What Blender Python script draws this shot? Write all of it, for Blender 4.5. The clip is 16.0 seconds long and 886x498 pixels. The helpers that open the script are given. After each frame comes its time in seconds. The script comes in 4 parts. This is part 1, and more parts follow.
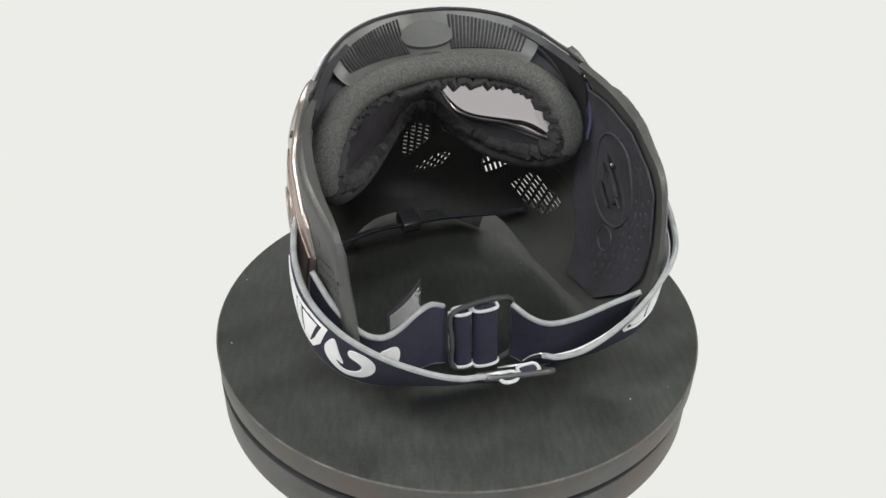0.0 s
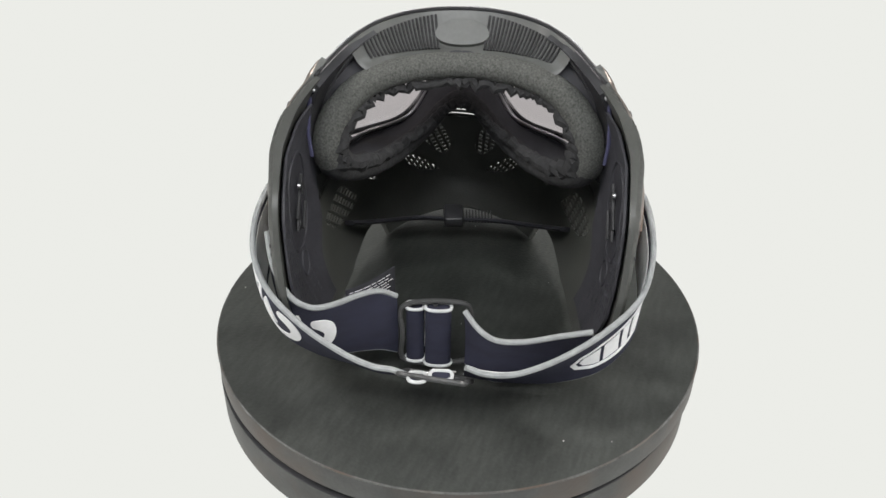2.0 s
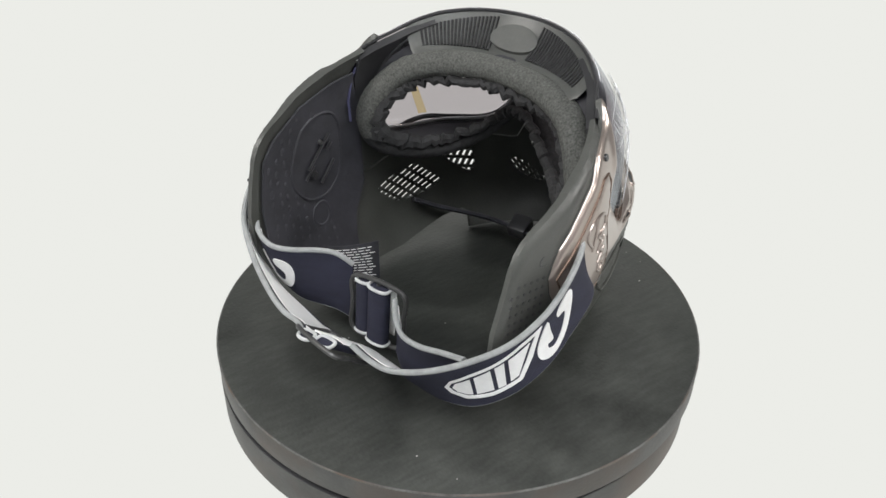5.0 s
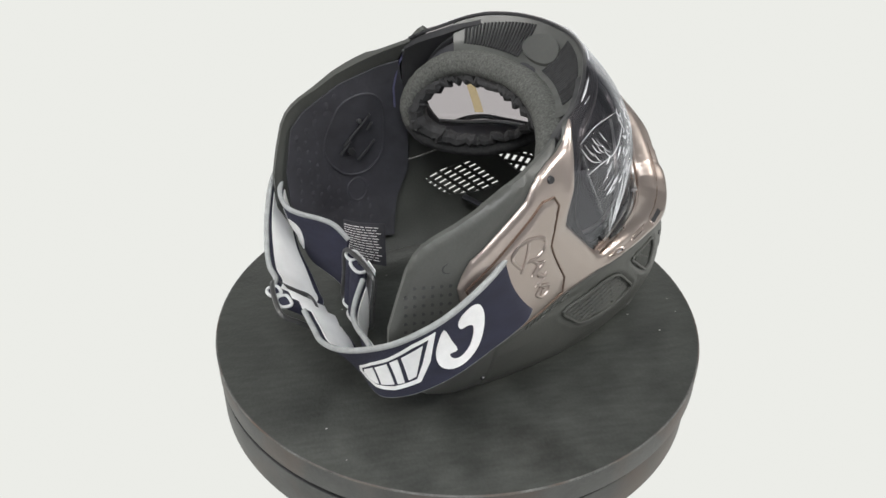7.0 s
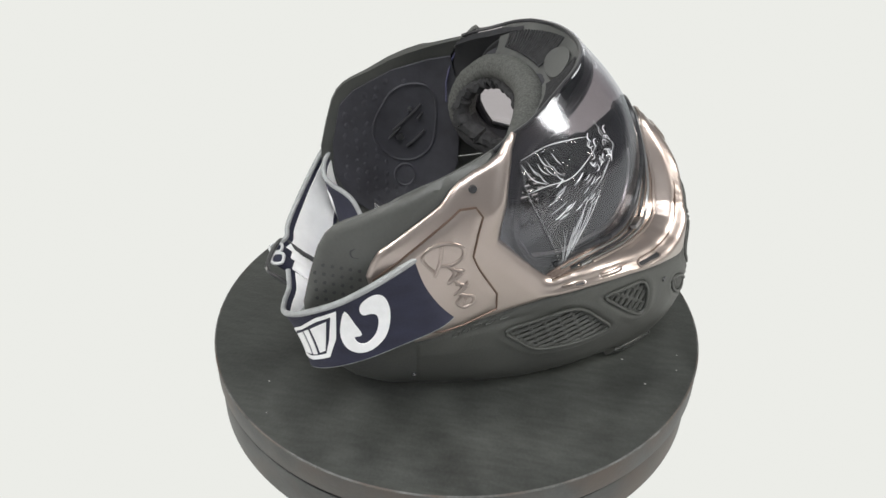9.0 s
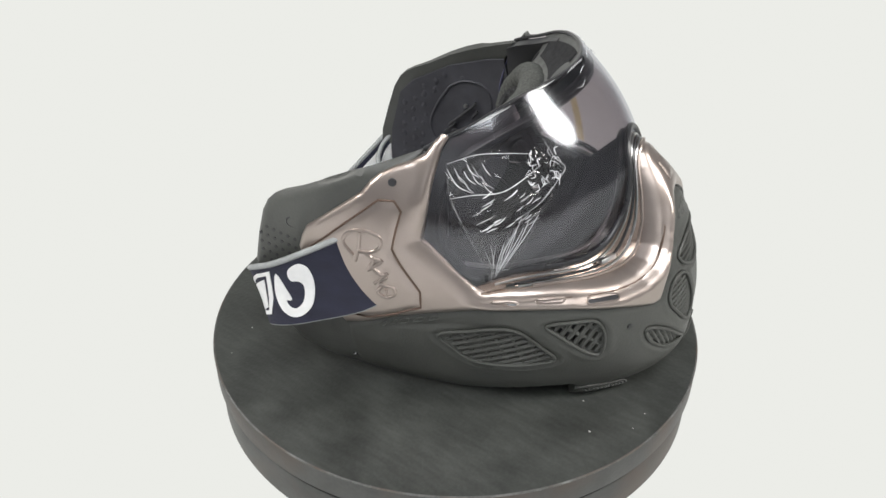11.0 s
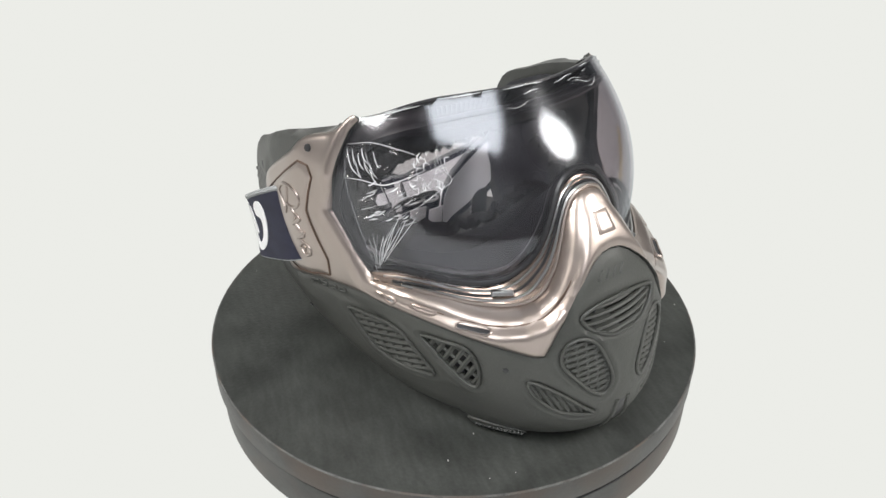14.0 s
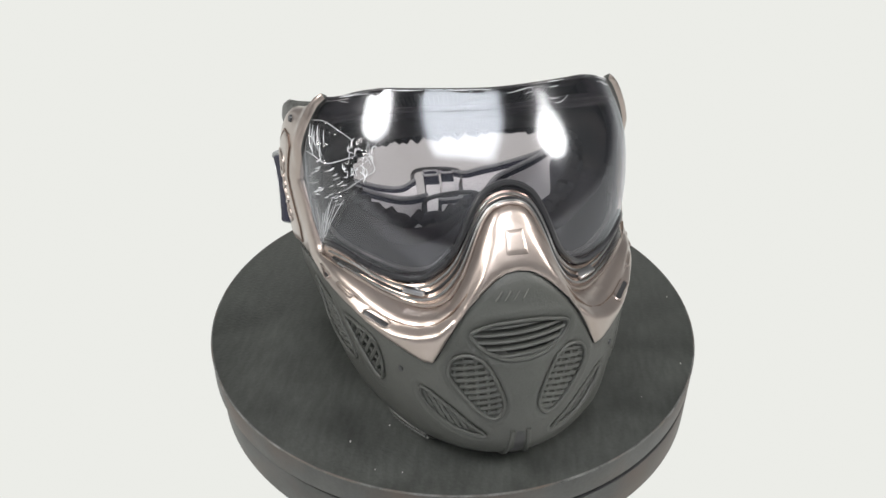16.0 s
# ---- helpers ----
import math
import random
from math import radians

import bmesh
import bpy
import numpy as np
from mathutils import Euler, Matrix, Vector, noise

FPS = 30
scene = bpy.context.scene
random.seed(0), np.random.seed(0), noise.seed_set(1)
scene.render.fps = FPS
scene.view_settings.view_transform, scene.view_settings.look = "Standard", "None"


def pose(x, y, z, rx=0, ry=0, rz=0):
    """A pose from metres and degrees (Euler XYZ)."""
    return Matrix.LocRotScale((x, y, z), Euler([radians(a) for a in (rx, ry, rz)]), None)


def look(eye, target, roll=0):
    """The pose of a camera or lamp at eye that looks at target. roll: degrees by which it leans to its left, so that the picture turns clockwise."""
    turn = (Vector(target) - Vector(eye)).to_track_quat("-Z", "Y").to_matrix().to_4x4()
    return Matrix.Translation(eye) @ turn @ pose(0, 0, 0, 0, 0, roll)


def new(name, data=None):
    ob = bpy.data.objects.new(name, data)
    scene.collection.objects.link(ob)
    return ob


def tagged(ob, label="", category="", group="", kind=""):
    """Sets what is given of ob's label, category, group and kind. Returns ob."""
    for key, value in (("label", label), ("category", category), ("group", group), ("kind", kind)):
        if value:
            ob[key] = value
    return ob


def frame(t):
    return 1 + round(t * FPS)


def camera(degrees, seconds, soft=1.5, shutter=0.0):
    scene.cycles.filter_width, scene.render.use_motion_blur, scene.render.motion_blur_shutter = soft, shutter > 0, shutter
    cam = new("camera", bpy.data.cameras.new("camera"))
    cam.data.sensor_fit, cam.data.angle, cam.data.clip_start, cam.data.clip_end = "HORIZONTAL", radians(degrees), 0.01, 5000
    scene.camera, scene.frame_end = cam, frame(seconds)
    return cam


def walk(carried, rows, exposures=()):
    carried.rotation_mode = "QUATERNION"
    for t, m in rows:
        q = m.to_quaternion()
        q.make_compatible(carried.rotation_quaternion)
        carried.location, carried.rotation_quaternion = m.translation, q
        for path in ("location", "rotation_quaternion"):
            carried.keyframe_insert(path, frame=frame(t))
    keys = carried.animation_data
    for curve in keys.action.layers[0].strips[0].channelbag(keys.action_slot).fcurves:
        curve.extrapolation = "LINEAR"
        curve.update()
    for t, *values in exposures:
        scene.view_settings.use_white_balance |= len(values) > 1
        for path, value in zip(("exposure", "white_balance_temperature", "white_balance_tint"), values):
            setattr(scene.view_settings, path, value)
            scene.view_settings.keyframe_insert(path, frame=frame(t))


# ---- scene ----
from mathutils import geometry

# camera: fixed, looking down on the turntable
EYE = (0.0, -0.42640, 0.32429)
TILT, PAN, LEAN = 33.176, -1.163, 0.572
AIM = (EYE[0] + math.sin(radians(PAN)) * math.cos(radians(TILT)), EYE[1] + math.cos(radians(PAN)) * math.cos(radians(TILT)), EYE[2] - math.sin(radians(TILT)))
cam = camera(56.08, 16.0)
walk(cam, [(0, look(EYE, AIM, LEAN)), (16, look(EYE, AIM, LEAN))])

# ---- light ----
world = bpy.data.worlds.new("world")
scene.world = world
world.use_nodes = True
world.node_tree.nodes["Background"].inputs[0].default_value = (0.80, 0.82, 0.84, 1)
world.node_tree.nodes["Background"].inputs[1].default_value = 0.3
LAMP_POWER, PANEL_POWER = 19.6, 8.2
scene.view_settings.exposure = 0.0


# ---- materials ----
def mat(name, color, rough=0.5, metal=0.0, spread=0.15, scale=60.0, bump=0.0, bump_scale=400.0, coat=0.0, stretch=(1, 1, 1), wear=0.0, tint=None, grain=0.0):
    """A node material: base colour with stains at two scales, roughness wear and fine relief."""
    m = bpy.data.materials.new(name)
    m.use_nodes = True
    nt = m.node_tree
    n, l = nt.nodes, nt.links
    b = n["Principled BSDF"]
    b.inputs["Metallic"].default_value = metal
    b.inputs["Coat Weight"].default_value = coat
    tc = n.new("ShaderNodeTexCoord")
    mp = n.new("ShaderNodeMapping")
    mp.inputs["Scale"].default_value = stretch
    l.new(tc.outputs["Object"], mp.inputs["Vector"])
    big = n.new("ShaderNodeTexNoise")
    big.inputs["Scale"].default_value, big.inputs["Detail"].default_value = scale, 6
    small = n.new("ShaderNodeTexNoise")
    small.inputs["Scale"].default_value, small.inputs["Detail"].default_value = bump_scale, 3
    l.new(mp.outputs[0], big.inputs["Vector"])
    l.new(mp.outputs[0], small.inputs["Vector"])
    mix = n.new("ShaderNodeMath")
    mix.operation = "MULTIPLY_ADD"
    mix.inputs[1].default_value = 0.35
    l.new(small.outputs[0], mix.inputs[0])
    l.new(big.outputs[0], mix.inputs[2])
    ramp = n.new("ShaderNodeMapRange")
    ramp.inputs["From Min"].default_value, ramp.inputs["From Max"].default_value = 0.4, 0.95
    ramp.inputs["To Min"].default_value, ramp.inputs["To Max"].default_value = 1 - spread, 1 + spread
    l.new(mix.outputs[0], ramp.inputs["Value"])
    mul = n.new("ShaderNodeVectorMath")
    mul.operation = "SCALE"
    mul.inputs[0].default_value = color
    l.new(ramp.outputs[0], mul.inputs["Scale"])
    shade = mul.outputs[0]
    if tint:
        patchy = n.new("ShaderNodeTexNoise")
        patchy.inputs["Scale"].default_value, patchy.inputs["Detail"].default_value = scale * 0.45, 7
        l.new(tc.outputs["Object"], patchy.inputs["Vector"])
        pick_tint = n.new("ShaderNodeMapRange")
        pick_tint.inputs["From Min"].default_value, pick_tint.inputs["From Max"].default_value = 0.47, 0.66
        l.new(patchy.outputs[0], pick_tint.inputs["Value"])
        blend = n.new("ShaderNodeMix")
        blend.data_type = "RGBA"
        l.new(pick_tint.outputs[0], blend.inputs["Factor"])
        l.new(shade, blend.inputs["A"])
        blend.inputs["B"].default_value = (*tint, 1)
        shade = blend.outputs["Result"]
    if grain:
        gm = n.new("ShaderNodeMapping")
        gm.inputs["Scale"].default_value = (70, 260, 60)
        gm.inputs["Rotation"].default_value = (0, 0, 0.5)
        l.new(tc.outputs["Object"], gm.inputs["Vector"])
        streak = n.new("ShaderNodeTexNoise")
        streak.inputs["Scale"].default_value, streak.inputs["Detail"].default_value = 1.0, 5
        l.new(gm.outputs[0], streak.inputs["Vector"])
        lift = n.new("ShaderNodeMapRange")
        lift.inputs["From Min"].default_value, lift.inputs["From Max"].default_value = 0.35, 0.70
        lift.inputs["To Min"].default_value, lift.inputs["To Max"].default_value = 1 - grain, 1 + grain
        l.new(streak.outputs[0], lift.inputs["Value"])
        worn = n.new("ShaderNodeVectorMath")
        worn.operation = "SCALE"
        l.new(shade, worn.inputs[0])
        l.new(lift.outputs[0], worn.inputs["Scale"])
        shade = worn.outputs[0]
    l.new(shade, b.inputs["Base Color"])
    rr = n.new("ShaderNodeMapRange")
    rr.inputs["From Min"].default_value, rr.inputs["From Max"].default_value = 0.3, 0.8
    rr.inputs["To Min"].default_value, rr.inputs["To Max"].default_value = max(0.02, rough - wear), min(1, rough + wear)
    l.new(big.outputs[0], rr.inputs["Value"])
    l.new(rr.outputs[0], b.inputs["Roughness"])
    if bump:
        bp = n.new("ShaderNodeBump")
        bp.inputs["Strength"].default_value, bp.inputs["Distance"].default_value = bump, 0.0006
        l.new(small.outputs[0], bp.inputs["Height"])
        l.new(bp.outputs[0], b.inputs["Normal"])
    return m


def gloss_share(n, l, least, most=1.0):
    """The share of mirrored light: least straight on, all at a glancing angle, alike on both sides of a sheet."""
    w = n.new("ShaderNodeLayerWeight")
    w.inputs[0].default_value = 0.5
    p = n.new("ShaderNodeMath")
    p.operation = "POWER"
    p.inputs[1].default_value = 5.5
    l.new(w.outputs["Facing"], p.inputs[0])
    r = n.new("ShaderNodeMapRange")
    r.inputs["To Min"].default_value, r.inputs["To Max"].default_value = least, most
    l.new(p.outputs[0], r.inputs["Value"])
    return r.outputs[0]


def lens_mat():
    m = bpy.data.materials.new("smoke_lens")
    m.use_nodes = True
    n, l = m.node_tree.nodes, m.node_tree.links
    n.remove(n["Principled BSDF"])
    tr = n.new("ShaderNodeBsdfTransparent")
    tr.inputs[0].default_value = (0.755, 0.73, 0.745, 1)
    gl = n.new("ShaderNodeBsdfGlossy")
    gl.inputs["Color"].default_value, gl.inputs["Roughness"].default_value = (0.87, 0.92, 0.97, 1), 0.14
    fr = gloss_share(n, l, 0.068, 0.75)
    mx = n.new("ShaderNodeMixShader")
    l.new(fr, mx.inputs[0])
    l.new(tr.outputs[0], mx.inputs[1])
    l.new(gl.outputs[0], mx.inputs[2])
    l.new(mx.outputs[0], n["Material Output"].inputs[0])
    return m


def film_mat():
    m = bpy.data.materials.new("clear_film")
    m.use_nodes = True
    n, l = m.node_tree.nodes, m.node_tree.links
    n.remove(n["Principled BSDF"])
    tr = n.new("ShaderNodeBsdfTransparent")
    tr.inputs[0].default_value = (0.97, 0.97, 0.97, 1)
    gl = n.new("ShaderNodeBsdfGlossy")
    gl.inputs["Roughness"].default_value = 0.07
    fr = gloss_share(n, l, 0.030, 0.25)
    mx = n.new("ShaderNodeMixShader")
    l.new(fr, mx.inputs[0])
    l.new(tr.outputs[0], mx.inputs[1])
    l.new(gl.outputs[0], mx.inputs[2])
    l.new(mx.outputs[0], n["Material Output"].inputs[0])
    return m


def glint_mat():
    """Milky white painted for the glint on a fold of clear film, partly see-through, brighter in some folds than in
    others.
    """
    m = bpy.data.materials.new("film_crease")
    m.use_nodes = True
    n, l = m.node_tree.nodes, m.node_tree.links
    b = n["Principled BSDF"]
    b.inputs["Base Color"].default_value, b.inputs["Roughness"].default_value = (0.80, 0.81, 0.83, 1), 0.12
    tr = n.new("ShaderNodeBsdfTransparent")
    info = n.new("ShaderNodeObjectInfo")
    share = n.new("ShaderNodeMapRange")
    share.inputs["To Min"].default_value, share.inputs["To Max"].default_value = 0.28, 0.95
    l.new(info.outputs["Random"], share.inputs["Value"])
    mx = n.new("ShaderNodeMixShader")
    l.new(share.outputs[0], mx.inputs[0])
    l.new(tr.outputs[0], mx.inputs[1])
    l.new(b.outputs[0], mx.inputs[2])
    l.new(mx.outputs[0], n["Material Output"].inputs[0])
    return m


def tint_mat():
    m = bpy.data.materials.new("yellowed_tape")
    m.use_nodes = True
    n, l = m.node_tree.nodes, m.node_tree.links
    n.remove(n["Principled BSDF"])
    tr = n.new("ShaderNodeBsdfTransparent")
    tr.inputs[0].default_value = (0.97, 0.90, 0.70, 1)
    l.new(tr.outputs[0], n["Material Output"].inputs[0])
    return m


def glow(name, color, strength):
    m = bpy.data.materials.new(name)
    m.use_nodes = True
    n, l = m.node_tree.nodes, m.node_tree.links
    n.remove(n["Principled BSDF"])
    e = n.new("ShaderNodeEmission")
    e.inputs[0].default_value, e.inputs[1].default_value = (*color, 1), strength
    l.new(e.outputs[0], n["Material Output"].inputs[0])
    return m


RUBBER = mat("grey_rubber", (0.058, 0.060, 0.054), 0.50, spread=0.25, scale=35, bump=0.25, bump_scale=900, wear=0.08)
SOFT = mat("soft_grey_rubber", (0.064, 0.066, 0.061), 0.46, spread=0.2, scale=25, bump=0.2, bump_scale=700, wear=0.06)
INNER = mat("black_liner", (0.037, 0.037, 0.044), 0.62, spread=0.35, scale=40, bump=0.9, bump_scale=170)
BRONZE = mat("bronze_paint", (0.405, 0.345, 0.311), 0.34, 0.85, spread=0.06, scale=20, bump=0.03, bump_scale=1500, coat=0.45, wear=0.05)
BLACK = mat("black_plastic", (0.030, 0.030, 0.032), 0.32, spread=0.2, scale=40, bump=0.08, bump_scale=500, wear=0.06)
SHELF = mat("grey_frame_plastic", (0.070, 0.072, 0.068), 0.38, spread=0.2, scale=40, bump=0.08, bump_scale=500, wear=0.06)
FOAM = mat("grey_foam", (0.076, 0.078, 0.072), 0.95, spread=0.6, scale=800, bump=0.9, bump_scale=900)
LINING = mat("black_goggle_lining", (0.031, 0.031, 0.036), 0.8, spread=0.3, scale=60, bump=0.2, bump_scale=300)
LIP = mat("black_foam_lip", (0.028, 0.028, 0.029), 0.95, spread=0.5, scale=300, bump=0.8, bump_scale=700)
NAVY = mat("navy_webbing", (0.017, 0.018, 0.036), 0.85, spread=0.25, scale=70, bump=0.6, bump_scale=1400, stretch=(1, 1, 3))
PIPING = mat("grey_webbing_edge", (0.30, 0.31, 0.31), 0.8, spread=0.2, scale=200, bump=0.5, bump_scale=1600)
PALE = mat("pale_webbing_edge", (0.52, 0.53, 0.53), 0.8, spread=0.15, scale=200, bump=0.4, bump_scale=1600)
WHITE = mat("white_print", (0.80, 0.80, 0.80), 0.7, spread=0.06, scale=200, bump=0.4, bump_scale=1600)
BACKING = mat("white_webbing_backing", (0.92, 0.92, 0.91), 0.75, spread=0.06, scale=90, bump=0.4, bump_scale=1400)
GROOVE_SHADE = mat("bronze_groove_shade", (0.16, 0.11, 0.085), 0.35, 0.7)
CHANNEL = mat("bronze_channel", (0.40, 0.31, 0.26), 0.22, 0.85)
WIRE = mat("dark_slider_metal", (0.07, 0.07, 0.07), 0.35, 0.3, spread=0.2, scale=100)
TOP = mat("black_board", (0.032, 0.0345, 0.031), 0.50, spread=0.5, scale=24, bump=0.35, bump_scale=420, stretch=(1.3, 1.0, 1), wear=0.12, grain=0.20)
EDGE = mat("grey_board_edge", (0.062, 0.063, 0.060), 0.5, spread=0.3, scale=50, bump=0.2, bump_scale=500, tint=(0.075, 0.060, 0.050))
WORN = mat("worn_board_rim", (0.100, 0.100, 0.096), 0.6, spread=0.7, scale=90, bump=0.3, bump_scale=700, tint=(0.095, 0.072, 0.058))
DUST = mat("pale_dust", (0.45, 0.44, 0.42), 0.9)
LENS = lens_mat()
FILM = film_mat()
FILM_GLINT = glint_mat()
SCREW = mat("steel_screw", (0.5, 0.5, 0.5), 0.3, 1.0)
PURPLE = mat("violet_edge", (0.07, 0.07, 0.135), 0.35)
TAN = tint_mat()


# ---- mesh helpers ----
def finish(bm, name, material, parent=None, label="", smooth=True, split=0.6):
    bmesh.ops.recalc_face_normals(bm, faces=bm.faces)
    for f in bm.faces:
        f.smooth = smooth
    for e in bm.edges:
        if len(e.link_faces) == 2 and e.calc_face_angle(0) > split:
            e.smooth = False
    me = bpy.data.meshes.new(name)
    bm.to_mesh(me)
    bm.free()
    me.materials.append(material)
    ob = new(name, me)
    if parent:
        ob.parent = parent
    if label:
        ob["label"] = label
    return ob


def part(name, bm, material, parent, label="", split=0.6):
    return finish(bm, name, material, parent, label, True, split)


def spline(pts, n, closed=False):
    """Points along a Catmull-Rom curve through pts."""
    P = [Vector(p) for p in pts]
    if closed:
        P = [P[-1]] + P + P[:2]
    else:
        P = [P[0] * 2 - P[1]] + P + [P[-1] * 2 - P[-2]]
    out = []
    for i in range(1, len(P) - 2):
        a, b, c, d = P[i - 1], P[i], P[i + 1], P[i + 2]
        for k in range(n):
            t = k / n
            out.append(0.5 * ((2 * b) + (c - a) * t + (2 * a - 5 * b + 4 * c - d) * t * t + (3 * b - a - 3 * c + d) * t ** 3))
    if not closed:
        out.append(P[-2])
    return out


def tube(bm, path, r, n=8, closed=False, flat=1.0, up=None):
    """A tube along path; r a radius or a list, flat scales it across the up direction."""
    rings = []
    N = len(path)
    prev = None
    for i, p in enumerate(path):
        a = path[(i - 1) % N] if closed or i else path[0]
        b = path[(i + 1) % N] if closed or i < N - 1 else path[-1]
        t = (b - a).normalized()
        u = Vector(up) if up is not None else (prev if prev is not None else (Vector((0, 0, 1)) if abs(t.z) < 0.9 else Vector((1, 0, 0))))
        side = t.cross(u)
        if side.length < 1e-6:
            side = t.orthogonal()
        side.normalize()
        u = side.cross(t).normalized()
        prev = u
        rr = r[i] if isinstance(r, (list, tuple)) else r
        rings.append([bm.verts.new(p + side * math.cos(6.2832 * k / n) * rr + u * math.sin(6.2832 * k / n) * rr * flat) for k in range(n)])
    for i in range(N if closed else N - 1):
        A, B = rings[i], rings[(i + 1) % N]
        for k in range(n):
            bm.faces.new((A[k], A[(k + 1) % n], B[(k + 1) % n], B[k]))
    if not closed:
        bm.faces.new(rings[0][::-1])
        bm.faces.new(rings[-1])
    return bm


def box(bm, size, m, bevel=0.0):
    v = bmesh.ops.create_cube(bm, size=1, matrix=m @ Matrix.Diagonal((*size, 1)))["verts"]
    if bevel:
        es = list({e for x in v for e in x.link_edges})
        bmesh.ops.bevel(bm, geom=es, offset=bevel, segments=2, profile=0.5, affect="EDGES")
    return bm


def sheet(bm, grid, thick, normals):
    """A closed slab over a grid of points, thickened along -normals."""
    R, C = len(grid), len(grid[0])
    A = [[bm.verts.new(p) for p in row] for row in grid]
    B = [[bm.verts.new(grid[i][j] - normals[i][j] * thick) for j in range(C)] for i in range(R)]
    for i in range(R - 1):
        for j in range(C - 1):
            bm.faces.new((A[i][j], A[i][j + 1], A[i + 1][j + 1], A[i + 1][j]))
            bm.faces.new((B[i][j], B[i + 1][j], B[i + 1][j + 1], B[i][j + 1]))
    rim = [(i, 0) for i in range(R)] + [(R - 1, j) for j in range(1, C)] + [(i, C - 1) for i in range(R - 2, -1, -1)] + [(0, j) for j in range(C - 2, 0, -1)]
    for k in range(len(rim)):
        (i, j), (a, b) = rim[k], rim[(k + 1) % len(rim)]
        bm.faces.new((A[i][j], A[a][b], B[a][b], B[i][j]))
    return bm


def curve(table):
    """A linear function through (x, y) pairs."""
    xs, ys = zip(*table)
    return lambda x: float(np.interp(x, xs, ys))


# ---- the mask's outer form: half-ellipses in plan, straight cheeks behind ----
# x forward, y to its left, z up, in millimetres; phi = 0 at the nose, 90 at the temples, more behind
def smooth_table(table, sigma):
    zs = np.arange(-60.0, 260.0)
    xs, ys = zip(*table)
    v = np.interp(zs, xs, ys)
    k = np.exp(-0.5 * (np.arange(-30, 31) / sigma) ** 2)
    return zs, np.convolve(np.pad(v, 30, mode="edge"), k / k.sum(), mode="valid")


DEPTH = smooth_table([(-5, 116), (3, 126), (8, 134), (20, 141), (36, 142), (53, 140.5), (69, 138), (88, 132), (104, 124.5), (118, 114.5), (134, 99), (147, 89.5), (157, 82), (163.5, 75.5), (171, 67.5), (178, 61), (190, 50)], 4.0)
HALF = smooth_table([(-5, 68), (3, 74), (12, 80), (25, 84), (40, 86.5), (55, 88.5), (70, 90), (90, 91), (110, 91), (130, 89), (140, 86), (151, 81), (156, 78.5), (161, 75), (168, 71), (178, 65), (190, 55)], 5.0)


# the lens stands deeper than the frame below and is rounder from top to bottom
LENS_DEPTH = smooth_table([(60, 99), (80, 101), (95, 103), (110, 103.5), (122, 101.5), (134, 97), (147, 89.5), (157, 82), (163.5, 75.5), (171, 67.5), (178, 61), (190, 50)], 6.0)
FORM = [DEPTH]


def raw(phi, z):
    F, W = np.interp(z, *FORM[0]), np.interp(z, *HALF)
    a = abs(phi)
    x = F * math.cos(radians(a)) if a < 90 else -(a - 90) * 1.5
    k = min(1, max(0, (25 - x) / 45))
    W += (7 * k * k * (3 - 2 * k) - max(0, -40 - x) * 0.15) * min(1, max(0, z / 40))
    y = W * math.sin(radians(min(a, 90)))
    return Vector((x, y if phi >= 0 else -y, z))


def surf(phi, z, off=0.0):
    """The point of the form at phi and height z, off millimetres outside it, in metres."""
    p = raw(phi, z)
    n = (raw(phi + 0.8, z) - raw(phi - 0.8, z)).cross(raw(phi, z + 1) - raw(phi, z - 1)).normalized()
    return (p + n * off) * 0.001


def inside(p, poly):
    x, y = p
    c = False
    for i in range(len(poly)):
        (x1, y1), (x2, y2) = poly[i - 1], poly[i]
        if (y1 > y) != (y2 > y) and x < (x2 - x1) * (y - y1) / (y2 - y1) + x1:
            c = not c
    return c


def seg_dist(px, py, loops):
    best = np.full(len(px), 1e9)
    for lp in loops:
        for i in range(len(lp)):
            (x1, y1), (x2, y2) = lp[i - 1], lp[i]
            dx, dy = x2 - x1, y2 - y1
            L = dx * dx + dy * dy or 1e-9
            t = np.clip(((px - x1) * dx + (py - y1) * dy) / L, 0, 1)
            best = np.minimum(best, np.hypot(px - x1 - t * dx, py - y1 - t * dy))
    return best


S = 1.75  # millimetres of arc for a degree of phi


def dense(poly, step):
    out = []
    for i in range(len(poly)):
        a, b = poly[i], poly[(i + 1) % len(poly)]
        n = max(1, round(math.dist(a, b) / step))
        out += [(a[0] + (b[0] - a[0]) * k / n, a[1] + (b[1] - a[1]) * k / n) for k in range(n)]
    return out


def fair(poly, n=4):
    """A rounded closed outline through the corners of poly."""
    return [(p.x, p.y) for p in spline([(a, b, 0) for a, b in poly], n, True)]


